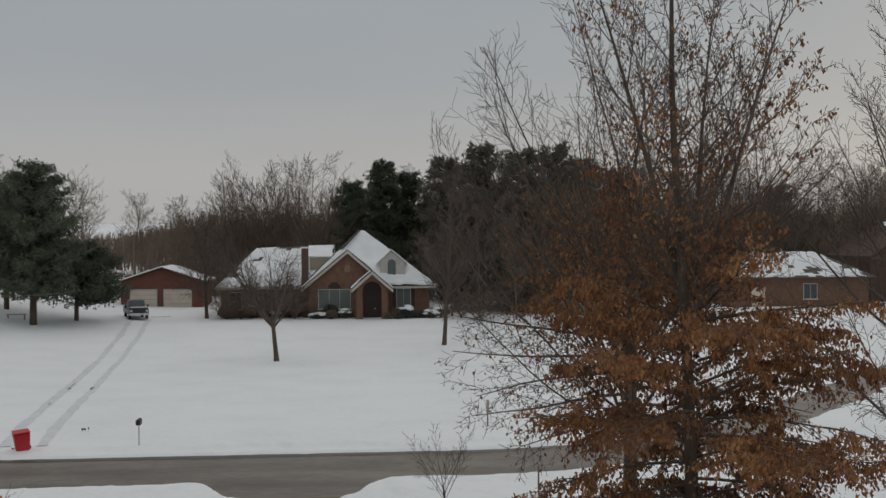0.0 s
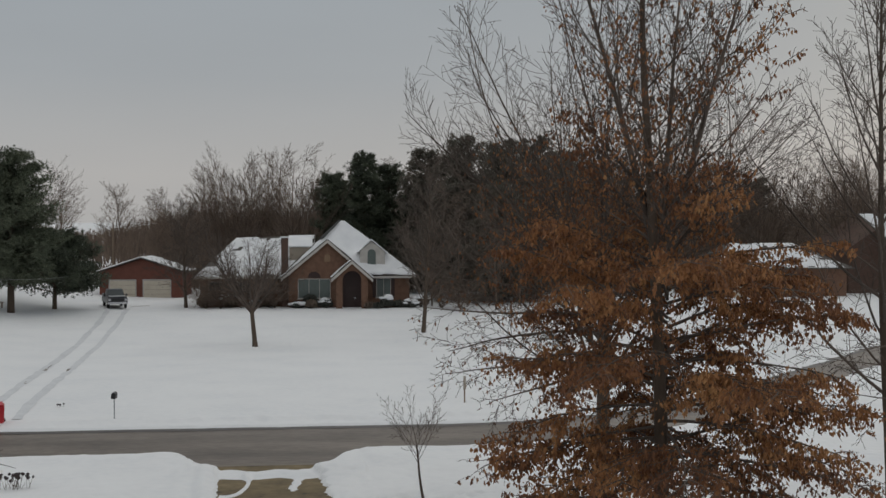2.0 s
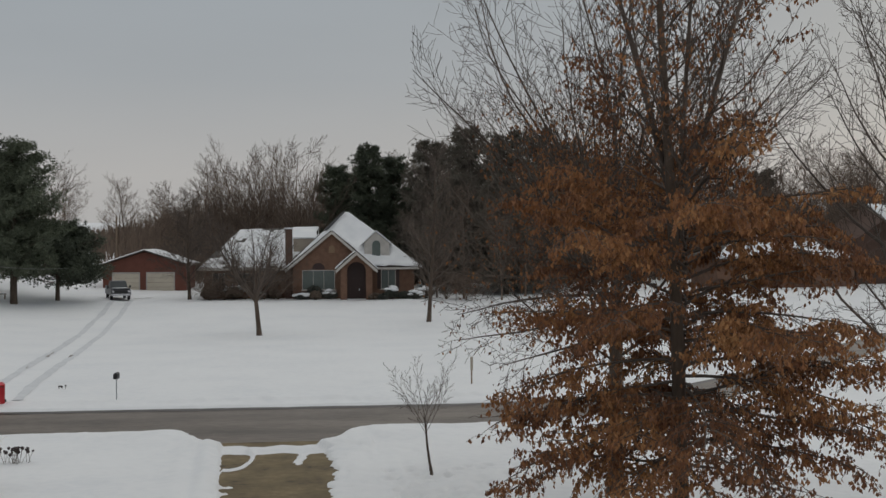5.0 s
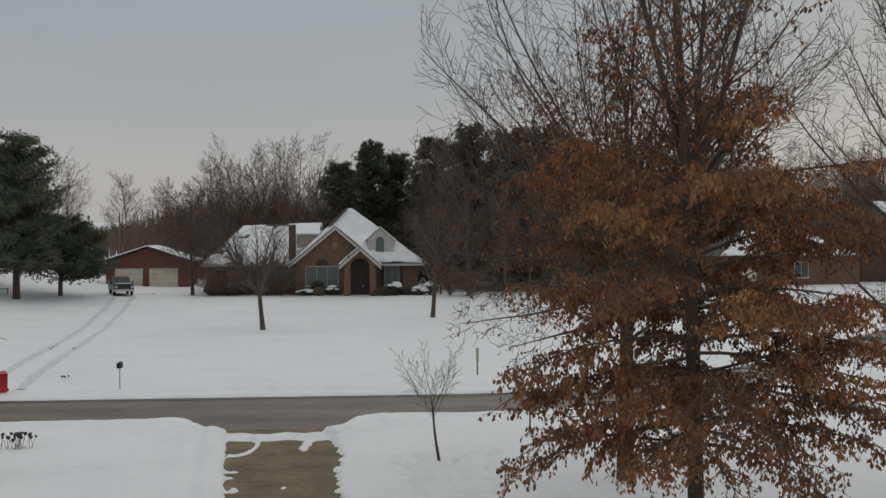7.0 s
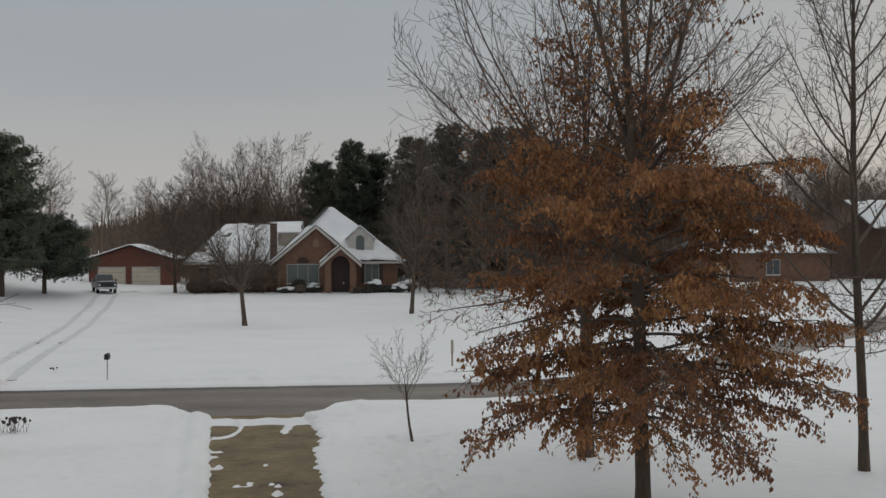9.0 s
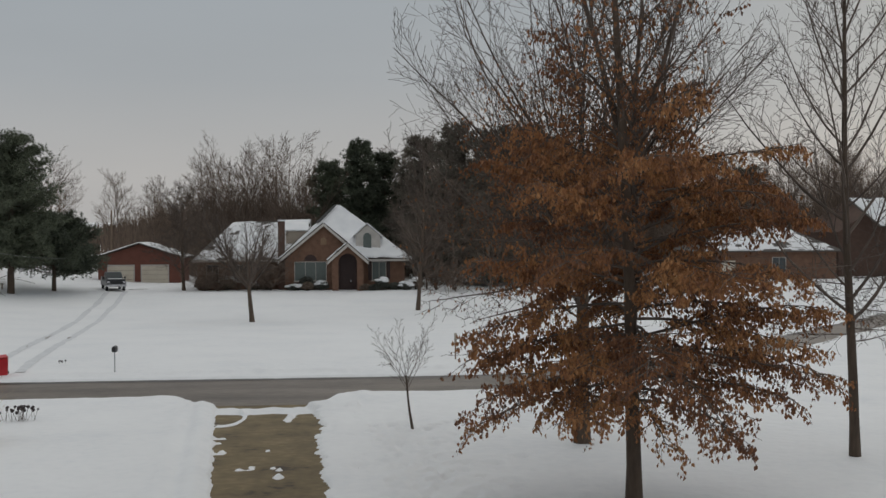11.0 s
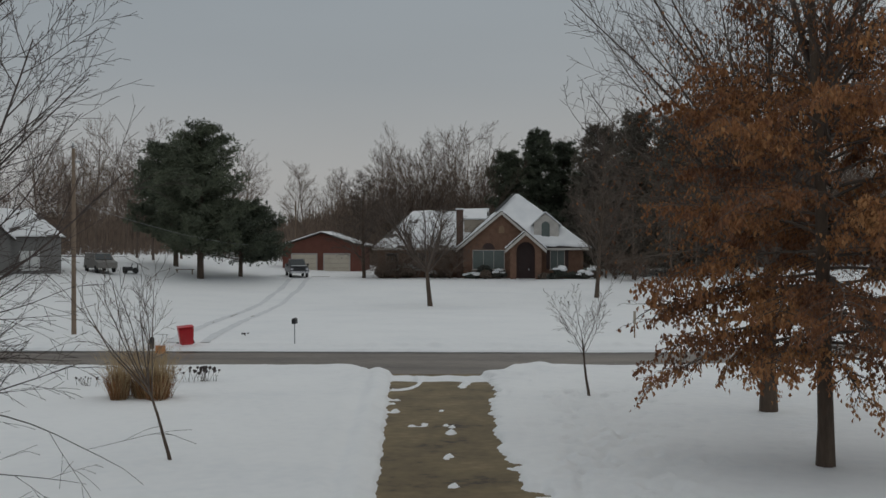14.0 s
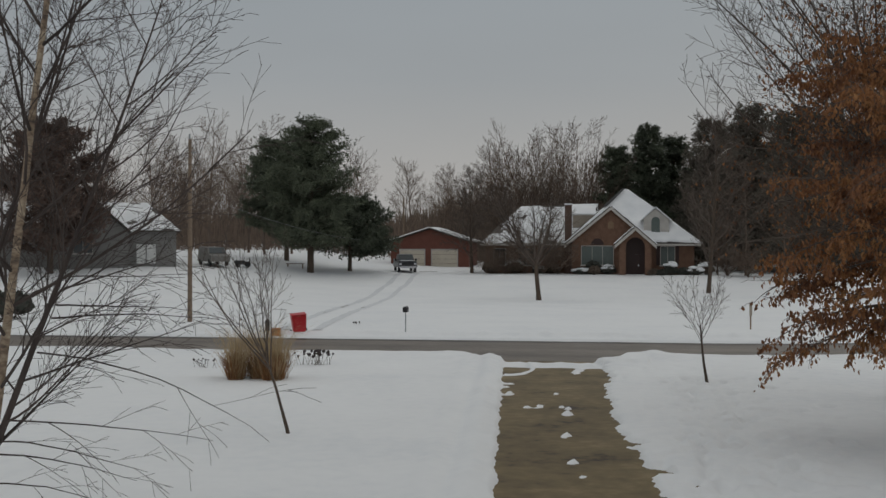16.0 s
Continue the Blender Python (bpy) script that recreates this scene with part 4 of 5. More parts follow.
def roof_plane(parent, quad, snow=True, thick=0.12, seed=1, hole=0.0, shrink=0.03):
    part("roof", slab(bmesh.new(), quad, thick), SHINGLE, parent)
    if snow:
        vs = [Vector(q) for q in quad]
        c = sum(vs, Vector()) / 4
        nrm = (vs[1] - vs[0]).cross(vs[3] - vs[0]).normalized()
        nrm = nrm if nrm.z > 0 else -nrm
        ragged_snow("roof_snow", [v.lerp(c, shrink) + nrm * (thick + 0.05) for v in vs], parent, seed=seed, hole=hole)


def bargeboard(parent, p, q, y, drop=0.3, depth=0.12):
    """The trim board under a gable's slope, from p to q (x, z), at the face y."""
    (x0, z0), (x1, z1) = p, q
    bm = prism(bmesh.new(), [(x0, z0), (x1, z1), (x1, z1 - drop), (x0, z0 - drop)], y - depth, y)
    part("bargeboard", bm, TRIM, parent)


HB = 0.45
house = thing("house", pose(0, 96.0 * (LONG - 1), 0), "brown brick house with snowy hipped roof, arched porch and chimney", "house")
wall = bmesh.new()
box(wall, -12.3, 9.3, 99.0, 110.0, HB, 3.7)
part("wall", wall, BRICK, house)
# gabled front
gx0, gx1, gy = -3.5, 4.6, 97.0
apex = (0.75, 7.35)
part("gable_wall", prism(bmesh.new(), [(-3.2, HB), (4.6, HB), (4.6, 3.75), apex, (-3.2, 3.85)], gy, 99.0), BRICK, house)
# main hipped roof over the wing and the body
rl, rr, ry = -9.0, 4.0, 104.5
ez = 3.65
roof_plane(house, [(-12.9, 98.5, ez), (-0.5, 98.5, ez), (-0.5, ry, 7.95), (rl, ry, 7.65)], seed=2, hole=0.06, shrink=0.005)
roof_plane(house, [(-12.9, 110.5, ez), (-0.5, 110.5, ez), (-0.5, ry, 7.95), (rl, ry, 7.65)], snow=False)
part("roof", slab(bmesh.new(), [(-12.9, 98.5, ez), (rl, ry, 7.65), (-12.9, 110.5, ez)], 0.12), SHINGLE, house)
# tall hip behind the gable
pk = (2.35, 104.0, 9.5)
roof_plane(house, [(-3.4, 98.2, 4.4), (10.3, 98.4, ez), (pk[0] + .2, pk[1], pk[2]), (pk[0] - .2, pk[1], pk[2])], seed=3, hole=-0.1, shrink=0.003)
part("roof", slab(bmesh.new(), [(10.3, 98.4, ez), (10.3, 110.5, ez), (pk[0] + .2, pk[1], pk[2])], 0.12), SHINGLE, house)
part("roof", slab(bmesh.new(), [(-4.2, 98.4, ez), (-4.2, 110.5, ez), (pk[0] - .2, pk[1], pk[2])], 0.12), SHINGLE, house)
part("roof", slab(bmesh.new(), [(-4.2, 110.5, ez), (10.3, 110.5, ez), pk], 0.12), SHINGLE, house)
hipl, hipt = Vector((-3.4, 98.2, 4.4)), Vector((pk[0] - 0.2, pk[1], pk[2]))
part("ridge_cap", slab(bmesh.new(), [hipt.lerp(hipl, u) + Vector((dx, -0.3, 0.36)) for u, dx in ((0.05, 0.1), (0.05, 0.38), (0.43, 0.62), (0.43, 0.2))], 0.05), BLACK, house, "bare dark shingles along the hip")
# gable roof planes running back into the hip
roof_plane(house, [(-3.9, 96.6, 3.65), (0.75, 96.6, 7.5), (0.75, 101.5, 7.5), (-3.9, 101.5, 3.65)], seed=4, hole=0.0)
roof_plane(house, [(0.75, 96.6, 7.5), (5.2, 96.6, 3.72), (5.2, 100.5, 3.72), (0.75, 101.5, 7.5)], seed=5, hole=0.0)
bargeboard(house, (-3.95, 3.62), (0.75, 7.52), 96.6)
bargeboard(house, (0.75, 7.52), (5.2, 3.72), 96.6)
part("louvre", prism(bmesh.new(), arch_poly(0.45, 1.05, 5.3, 5.75), 96.93, 96.99), WOODFENCE, house)
window(house, -2.2, 1.0, 1.6, 3.5, gy, 3, 1, fill=PANEFILL)
part("fanlight", prism(bmesh.new(), arch_poly(-1.25, 0.05, 3.62, 3.64), gy - 0.03, gy - 0.003), REDANDSHADE, house)
# porch
px0, px1, py = 1.35, 5.05, 94.9
pm = (px0 + px1) / 2
hole_l, hole_r = 2.25, 4.15
spring = 3.45


def porch_top(x):
    return 3.75 + (5.3 - 3.75) * (1 - abs(x - pm) / (pm - px0 - 0.25))


arch = [(hole_r, HB)] + [((hole_l + hole_r) / 2 + 0.95 * math.cos(math.pi * i / 12), spring + 0.95 * math.sin(math.pi * i / 12)) for i in range(13)] + [(hole_l, HB)]
outer = [(px0 + 0.25, HB), (px0 + 0.25, porch_top(px0 + 0.25)), (pm, porch_top(pm)), (px1 - 0.25, porch_top(px1 - 0.25)), (px1 - 0.25, HB)]
porch = prism(bmesh.new(), outer + arch, py, py + 0.35)
part("porch_front", porch, BRICK, house)
roof_plane(house, [(px0 - 0.2, py - 0.35, 3.6), (pm, py - 0.35, 5.4), (pm, 99, 5.4), (px0 - 0.2, 99, 3.6)], seed=6, hole=0.05)
roof_plane(house, [(pm, py - 0.35, 5.4), (px1 + 0.2, py - 0.35, 3.6), (px1 + 0.2, 99, 3.6), (pm, 99, 5.4)], seed=7, hole=0.05)
bargeboard(house, (px0 - 0.25, 3.58), (pm, 5.42), py - 0.35, 0.32)
bargeboard(house, (pm, 5.42), (px1 + 0.25, 3.58), py - 0.35, 0.32)
# dark sheet behind the arch: the recess's shade put into a panel
part("porch_shade_panel", boxm(1.9, 4.5, 96.9, 96.95, HB + 0.12, 4.45), REDANDSHADE, house)
part("porch_step", boxm(2.0, 4.4, 93.9, 99, HB - 0.3, HB + 0.12, 0.02), TRIM, house)
door = part("front_door", boxm(2.6, 3.7, 96.83, 96.895, HB + 0.13, 2.65), REDANDSHADE, house, "red front door darkened for the porch's shade")
part("door_handle", boxm(3.52, 3.58, 96.77, 96.83, 1.45, 1.65), CHROME, door)
window(house, 5.9, 7.3, 1.55, 3.45, 99.0, 2, 1, fill=PANEFILL)
part("shutter", boxm(5.45, 5.8, 98.94, 98.99, 1.5, 3.5), REDANDSHADE, house)
part("shutter", boxm(7.4, 7.75, 98.94, 98.99, 1.5, 3.5), REDANDSHADE, house)
# arched dormer
dm = new("dormer")
dm.parent = house
part("dormer_wall", prism(bmesh.new(), [(4.15, 4.5), (6.75, 4.5), (6.75, 6.3), (5.35, 7.4), (4.15, 6.35)], 99.2, 102.5), TRIM, dm)
part("roof", slab(bmesh.new(), [(3.85, 98.9, 6.12), (5.35, 98.9, 7.5), (5.35, 103, 7.5), (3.85, 103, 6.12)], 0.1), ROOF_SNOW, dm)
part("roof", slab(bmesh.new(), [(5.35, 98.9, 7.5), (7.0, 98.9, 6.12), (7.0, 103, 6.12), (5.35, 103, 7.5)], 0.1), ROOF_SNOW, dm)
part("pane", prism(bmesh.new(), arch_poly(4.95, 5.8, 4.75, 6.1), 99.12, 99.18), PANEFILL, dm)
# low shed dormer
part("shed_dormer", prism(bmesh.new(), [(-3.2, 5.2), (-1.9, 5.2), (-1.0, 6.75), (-3.2, 6.75)], 100.6, 104), TANSIDING, house)
part("roof_snow", slab(bmesh.new(), [(-3.35, 100.4, 6.78), (-0.8, 100.4, 6.78), (-0.8, 104.3, 7.95), (-3.35, 104.3, 7.9)], 0.12), ROOF_SNOW, house)
# chimney
ch = new("chimney")
ch.parent = house
part("shaft", boxm(-3.95, -3.25, 97.6, 98.5, HB, 7.75, 0.02), DARKBRICK, ch)
part("cap", boxm(-4.03, -3.17, 97.52, 98.58, 7.753, 7.9, 0.02), ROOF_SNOW, ch)
window(house, -8.8, -7.2, 1.5, 3.2, 99.0, 2, 2)
window(house, -11.4, -10.2, 1.5, 3.2, 99.0, 2, 2)
part("eave", boxm(-12.9, -3.9, 98.42, 98.5, ez - 0.12, ez + 0.1), TRIM, house)
part("eave", boxm(5.1, 9.9, 98.32, 98.4, ez - 0.12, ez + 0.1), TRIM, house)
part("low_wall", boxm(5.2, 9.6, 95.6, 95.95, HB, 1.15, 0.03), BRICK, house)

# ---- the garage ----
garage = thing("garage", pose(0, 111.0 * (LONG - 1), 0), "red-brown gabled garage with two cream doors and snowy roof", "garage")
GB = 0.75
gpoly = [(-25.3, GB), (-15.9, GB), (-15.9, 3.85), (-20.6, 5.35), (-25.3, 3.85)]
part("wall", prism(bmesh.new(), gpoly, 111, 121), REDBRICK, garage)
roof_plane(garage, [(-25.85, 110.5, 3.72), (-20.6, 110.5, 5.45), (-20.6, 121.5, 5.45), (-25.85, 121.5, 3.72)], seed=11, hole=-0.1, shrink=0.01)
roof_plane(garage, [(-20.6, 110.5, 5.45), (-15.35, 110.5, 3.72), (-15.35, 121.5, 3.72), (-20.6, 121.5, 5.45)], seed=12, hole=0.1, shrink=0.01)
for x0, x1 in ((-24.15, -21.25), (-20.3, -17.3)):
    d = new("garage_door")
    d.parent = garage
    for k in range(4):
        z0 = GB + k * 0.53
        part("panel", boxm(x0, x1, 110.93, 110.99, z0 + 0.012, z0 + 0.52, 0.012), CREAM, d)
    part("door_frame", box(box(boxm(x0 - 0.12, x0, 110.9, 110.995, GB, GB + 2.25), x1, x1 + 0.12, 110.9, 110.995, GB, GB + 2.25), x0, x1, 110.9, 110.995, GB + 2.125, GB + 2.25), TRIM, d)

# ---- neighbours ----
lh = thing("house", pose(-38.9, 82.6 * LONG, 1.95, 0, 0, 23), "grey sided house with snow on its gabled roof", "house")
part("wall", boxm(-9.5, 0, 0, 8.5, -1.0, 3.0), SIDING, lh)
roof_plane(lh, [(-10.5, -0.5, 2.9), (0.4, -0.5, 2.9), (-2.4, 4.3, 5.5), (-10.5, 4.3, 5.5)], seed=21, shrink=0.004)
roof_plane(lh, [(-10.5, 9.0, 2.9), (0.4, 9.0, 2.9), (-2.4, 4.3, 5.5), (-10.5, 4.3, 5.5)], snow=False)
part("roof", slab(bmesh.new(), [(0.4, -0.5, 2.9), (0.4, 9.0, 2.9), (-2.4, 4.3, 5.5)], 0.12), SHINGLE, lh)
part("gable_wall", prism(bmesh.new(), [(-11.5, -1.2), (-4.3, -1.2), (-4.3, 2.9), (-7.9, 6.1), (-11.5, 2.9)], -1.6, 4.0), SIDING, lh)
roof_plane(lh, [(-7.9, -2.0, 6.2), (-3.9, -2.0, 2.65), (-3.9, 3.0, 2.65), (-7.9, 4.2, 6.2)], seed=23)
roof_plane(lh, [(-7.9, -2.0, 6.2), (-11.9, -2.0, 2.65), (-11.9, 4.2, 2.65), (-7.9, 4.2, 6.2)], snow=False)
for x0, x1 in ((-3.55, -2.75), (-2.65, -1.85)):
    d = part("door", boxm(x0, x1, -0.07, -0.004, 0.0, 1.75), WHITE, lh, "white panelled door")
    part("door_handle", boxm(x1 - 0.14, x1 - 0.09, -0.11, -0.071, 0.8, 0.95), BLACK, d)
window(lh, -9.0, -7.4, 1.0, 2.3, -1.6, 2, 1)
part("wall", boxm(-24, -9.52, 2.5, 10, -1.0, 3.0), SIDING, lh)
roof_plane(lh, [(-24.5, 2.0, 2.9), (-10.5, 2.0, 2.9), (-10.5, 6, 5.6), (-24.5, 6, 5.6)], seed=22)
window(lh, -18.5, -17, 1.0, 2.3, 2.5, 2, 1)

rh = thing("house", pose(0, 95.0 * (LONG - 1), 0), "low brown ranch house with snow-covered hipped roof", "house")
RB = 1.3
part("wall", boxm(40.3, 55, 95, 104, RB - 0.5, 4.4), BRICK, rh)
roof_plane(rh, [(39.6, 94.4, 4.3), (55.6, 94.4, 4.3), (51, 99.5, 6.9), (43.7, 99.5, 6.9)], seed=31, hole=0.15)
roof_plane(rh, [(39.6, 104.6, 4.3), (55.6, 104.6, 4.3), (51, 99.5, 6.9), (43.7, 99.5, 6.9)], snow=False)
part("roof", slab(bmesh.new(), [(39.6, 94.4, 4.3), (43.7, 99.5, 6.9), (39.6, 104.6, 4.3)], 0.12), SHINGLE, rh)
part("roof", slab(bmesh.new(), [(55.6, 94.4, 4.3), (51, 99.5, 6.9), (55.6, 104.6, 4.3)], 0.12), SHINGLE, rh)
part("door", boxm(42.4, 43.9, 94.92, 94.99, RB, RB + 2.1), CREAM, rh)
window(rh, 48, 49.4, 2.2, 3.7, 95, 2, 1)
rh2 = thing("house", pose(3.2, 97.0 * (LONG - 1), 0), "tall dark house with a steep snowy gable roof", "house")
part("wall", prism(bmesh.new(), [(54.5, 1), (66, 1), (66, 6.9), (60, 9.9), (54.5, 6.4)], 100, 112), DARKBRICK, rh2)
roof_plane(rh2, [(55.2, 99.5, 10.1), (66.5, 99.5, 10.1), (68, 96.0, 6.9), (57.4, 96.0, 6.9)], seed=33)

# ---- vehicles ----
def wheel_part(parent, x, y, r=0.36, w=0.24):
    wh = new("wheel")
    wh.parent = parent
    part("tyre", cyl(bmesh.new(), (x - w / 2, y, r), (x + w / 2, y, r), r, n=16), RUBBER, wh, smooth=False)
    part("rim", cyl(bmesh.new(), (x - w / 2 - 0.012, y, r), (x + w / 2 + 0.012, y, r), r * 0.6, n=12), CHROME, wh)


def pickup(m):
    t = thing("pickup_truck", m, "grey pickup truck parked before the garage, snow on its bonnet", "truck")
    part("lower_body", boxm(-0.98, 0.98, -2.7, 2.7, 0.5, 1.05, 0.08), SILVER, t)
    part("bonnet", boxm(-0.93, 0.93, -2.65, -1.0, 1.05, 1.2, 0.06), SILVER, t, "snow-dusted bonnet")
    cab = bmesh.new()
    prof = [(-1.1, 1.05), (-0.45, 1.85), (0.85, 1.88), (1.0, 1.05)]
    a = [cab.verts.new((-0.9 if z < 1.5 else -0.76, y, z)) for y, z in prof]
    b = [cab.verts.new((0.9 if z < 1.5 else 0.76, y, z)) for y, z in prof]
    cab.faces.new(a)
    cab.faces.new(b[::-1])
    for i in range(4):
        cab.faces.new((a[i], b[i], b[(i + 1) % 4], a[(i + 1) % 4]))
    part("cab", cab, SILVER, t)
    part("windscreen", slab(bmesh.new(), [(-0.78, -1.0, 1.2), (0.78, -1.0, 1.2), (0.68, -0.5, 1.8), (-0.68, -0.5, 1.8)], 0.03), GLASS, t)
    part("bed", box(box(boxm(-0.95, -0.85, 1.0, 2.68, 1.05, 1.35), 0.85, 0.95, 1.0, 2.68, 1.05, 1.35), -0.85, 0.85, 2.58, 2.68, 1.05, 1.35), SILVER, t)
    part("bonnet_snow", boxm(-0.7, 0.75, -2.35, -1.15, 1.2, 1.24, 0.02), PACKED, t, "thin snow on the bonnet")
    part("grille", boxm(-0.6, 0.6, -2.76, -2.68, 0.72, 1.02, 0.02), BLACK, t)
    part("bumper", boxm(-0.98, 0.98, -2.85, -2.66, 0.45, 0.68, 0.04), CHROME, t)
    for s in (-1, 1):
        part("headlight", boxm(*sorted((s * 0.64, s * 0.92)), -2.75, -2.66, 0.78, 1.0, 0.03), CHROME, t)
        part("mirror", boxm(*sorted((s * 0.98, s * 1.18)), -0.85, -0.75, 1.2, 1.42, 0.02), BLACK, t)
    for x in (-0.85, 0.85):
        for y in (-1.75, 1.7):
            wheel_part(t, x, y)
    return t


pickup(pose(-20.9, 98.2 * LONG, base_height(-20.9, 98.2) - 0.04, 0, 0, 16))


def van(m):
    t = thing("van", m, "dull grey van parked beside the grey house", "van")
    bm = bmesh.new()
    prof = [(-2.3, 0.4), (-2.35, 0.95), (-1.3, 1.15), (-0.7, 1.75), (2.2, 1.8), (2.35, 0.4)]
    a = [bm.verts.new((x, -0.92 if z < 1.3 else -0.8, z)) for x, z in prof]
    b = [bm.verts.new((x, 0.92 if z < 1.3 else 0.8, z)) for x, z in prof]
    bm.faces.new(a)
    bm.faces.new(b[::-1])
    for i in range(6):
        bm.faces.new((a[i], b[i], b[(i + 1) % 6], a[(i + 1) % 6]))
    part("body", bm, VANGREY, t)
    for x0, x1 in ((-0.7, 0.5), (0.6, 2.0)):
        part("side_window", boxm(x0, x1, -0.9, -0.84, 1.2, 1.62, 0.02), GLASS, t)
    part("windscreen", slab(bmesh.new(), [(-1.28, -0.78, 1.2), (-0.74, -0.74, 1.72), (-0.74, 0.74, 1.72), (-1.28, 0.78, 1.2)], 0.03), GLASS, t)
    for x in (-1.5, 1.5):
        for y in (-0.82, 0.82):
            wh = new("wheel")
            wh.parent = t
            part("tyre", cyl(bmesh.new(), (x, y - 0.1, 0.33), (x, y + 0.1, 0.33), 0.33, n=16), RUBBER, wh)
    return t


van(pose(-37.0, 86.5 * LONG, base_height(-37.0, 86.5), 0, 0, 125))

# ---- roadside things ----
bin_t = thing("wheelie_bin", pose(-13.2, 39.4 * LONG, base_height(-13.1, 39.4) - 0.1, 4, -5, 22), "bright red wheeled rubbish bin standing in roadside snow", "bin")
bb = bmesh.new()
lo = [bb.verts.new(v) for v in ((-0.25, -0.26, 0.05), (0.25, -0.26, 0.05), (0.25, 0.26, 0.05), (-0.25, 0.26, 0.05))]
hi = [bb.verts.new(v) for v in ((-0.33, -0.35, 0.93), (0.33, -0.35, 0.93), (0.33, 0.33, 0.93), (-0.33, 0.33, 0.93))]
bb.faces.new(lo[::-1])
bb.faces.new(hi)
for i in range(4):
    bb.faces.new((lo[i], lo[(i + 1) % 4], hi[(i + 1) % 4], hi[i]))
bmesh.ops.bevel(bb, geom=bb.edges[:], offset=0.04, segments=2, affect="EDGES")
part("body", bb, REDPLASTIC, bin_t)
part("lid", boxm(-0.335, 0.335, -0.36, 0.34, 0.933, 0.97, 0.012), REDPLASTIC, bin_t)
part("handle", cyl(bmesh.new(), (-0.27, 0.4, 0.9), (0.27, 0.4, 0.9), 0.02), REDPLASTIC, bin_t)
for s in (-0.34, 0.34):
    part("wheel", cyl(bmesh.new(), (s - 0.04, 0.3, 0.12), (s + 0.04, 0.3, 0.12), 0.13), RUBBER, bin_t)

mb = thing("mailbox", pose(-8.56, 39.85 * LONG, base_height(-8.56, 39.85)), "black mailbox on a thin post in roadside snow", "mailbox")
mbx = prism(bmesh.new(), arch_poly(-0.09, 0.09, 0.88, 1.04), -0.26, 0.26)
part("box", mbx, BLACK, mb)
part("post", cyl(bmesh.new(), (0, 0, -0.3), (0, 0, 0.9), 0.024), METALGREY, mb)
part("flag", boxm(0.095, 0.11, -0.1, 0.02, 0.98, 1.06), BLACK, mb)

mk = thing("marker_post", pose(6.6, 42.0 * LONG, base_height(6.6, 42)), "thin wooden marker post with a pale panel", "marker")
part("post", boxm(-0.03, 0.03, -0.03, 0.03, -0.3, 1.2), WOODFENCE, mk)
part("panel", boxm(-0.06, 0.06, -0.08, -0.033, 0.65, 1.25, 0.01), TANSIDING, mk)
pst = thing("post", pose(6.47, 30.3 * LONG, base_height(6.47, 30.3)), "thin brown wooden post standing in snow", "post")
part("shaft", cyl(bmesh.new(), (0, 0, -0.3), (0, 0, 1.1), 0.03), WOODFENCE, pst)

pole = thing("utility_pole", pose(-20.2, 43.8 * LONG, base_height(-20.2, 43.8)), "weathered wooden utility pole beside the road", "pole")
part("shaft", cyl(bmesh.new(), (0, 0, -0.5), (0.02, 0, 9.0), 0.125, 0.085, 12), POLEWOOD, pole)
part("insulator", cyl(bmesh.new(), (0, 0, 9.0), (0, 0, 9.25), 0.05), METALGREY, pole)
part("bracket", boxm(-0.05, 0.35, -0.04, 0.04, 8.3, 8.38), METALGREY, pole)
p2 = thing("utility_pole", pose(-26.5, 124 * LONG, base_height(-26.5, 124)), "utility pole behind the garage", "pole")
part("shaft", cyl(bmesh.new(), (0, 0, -0.5), (0, 0, 8.2), 0.14, 0.1, 10), POLEWOOD, p2)


def wire(a, b, sag, r=0.012):
    pts = []
    for i in range(13):
        f = i / 12
        p = Vector(a).lerp(Vector(b), f)
        p.z -= sag * 4 * f * (1 - f)
        pts.append(p)
    v, f = tubes([(pts, [r] * 13, 0)], (5,))
    w = link_mesh("service_wire", v, f, CABLE)
    return tagged(w, "grey service cable strung from the utility pole", "cable")


wire((-20.2, 43.8 * LONG, 6.6), (-25.2, 110.6 * LONG, 4.2), 0.9, 0.01)


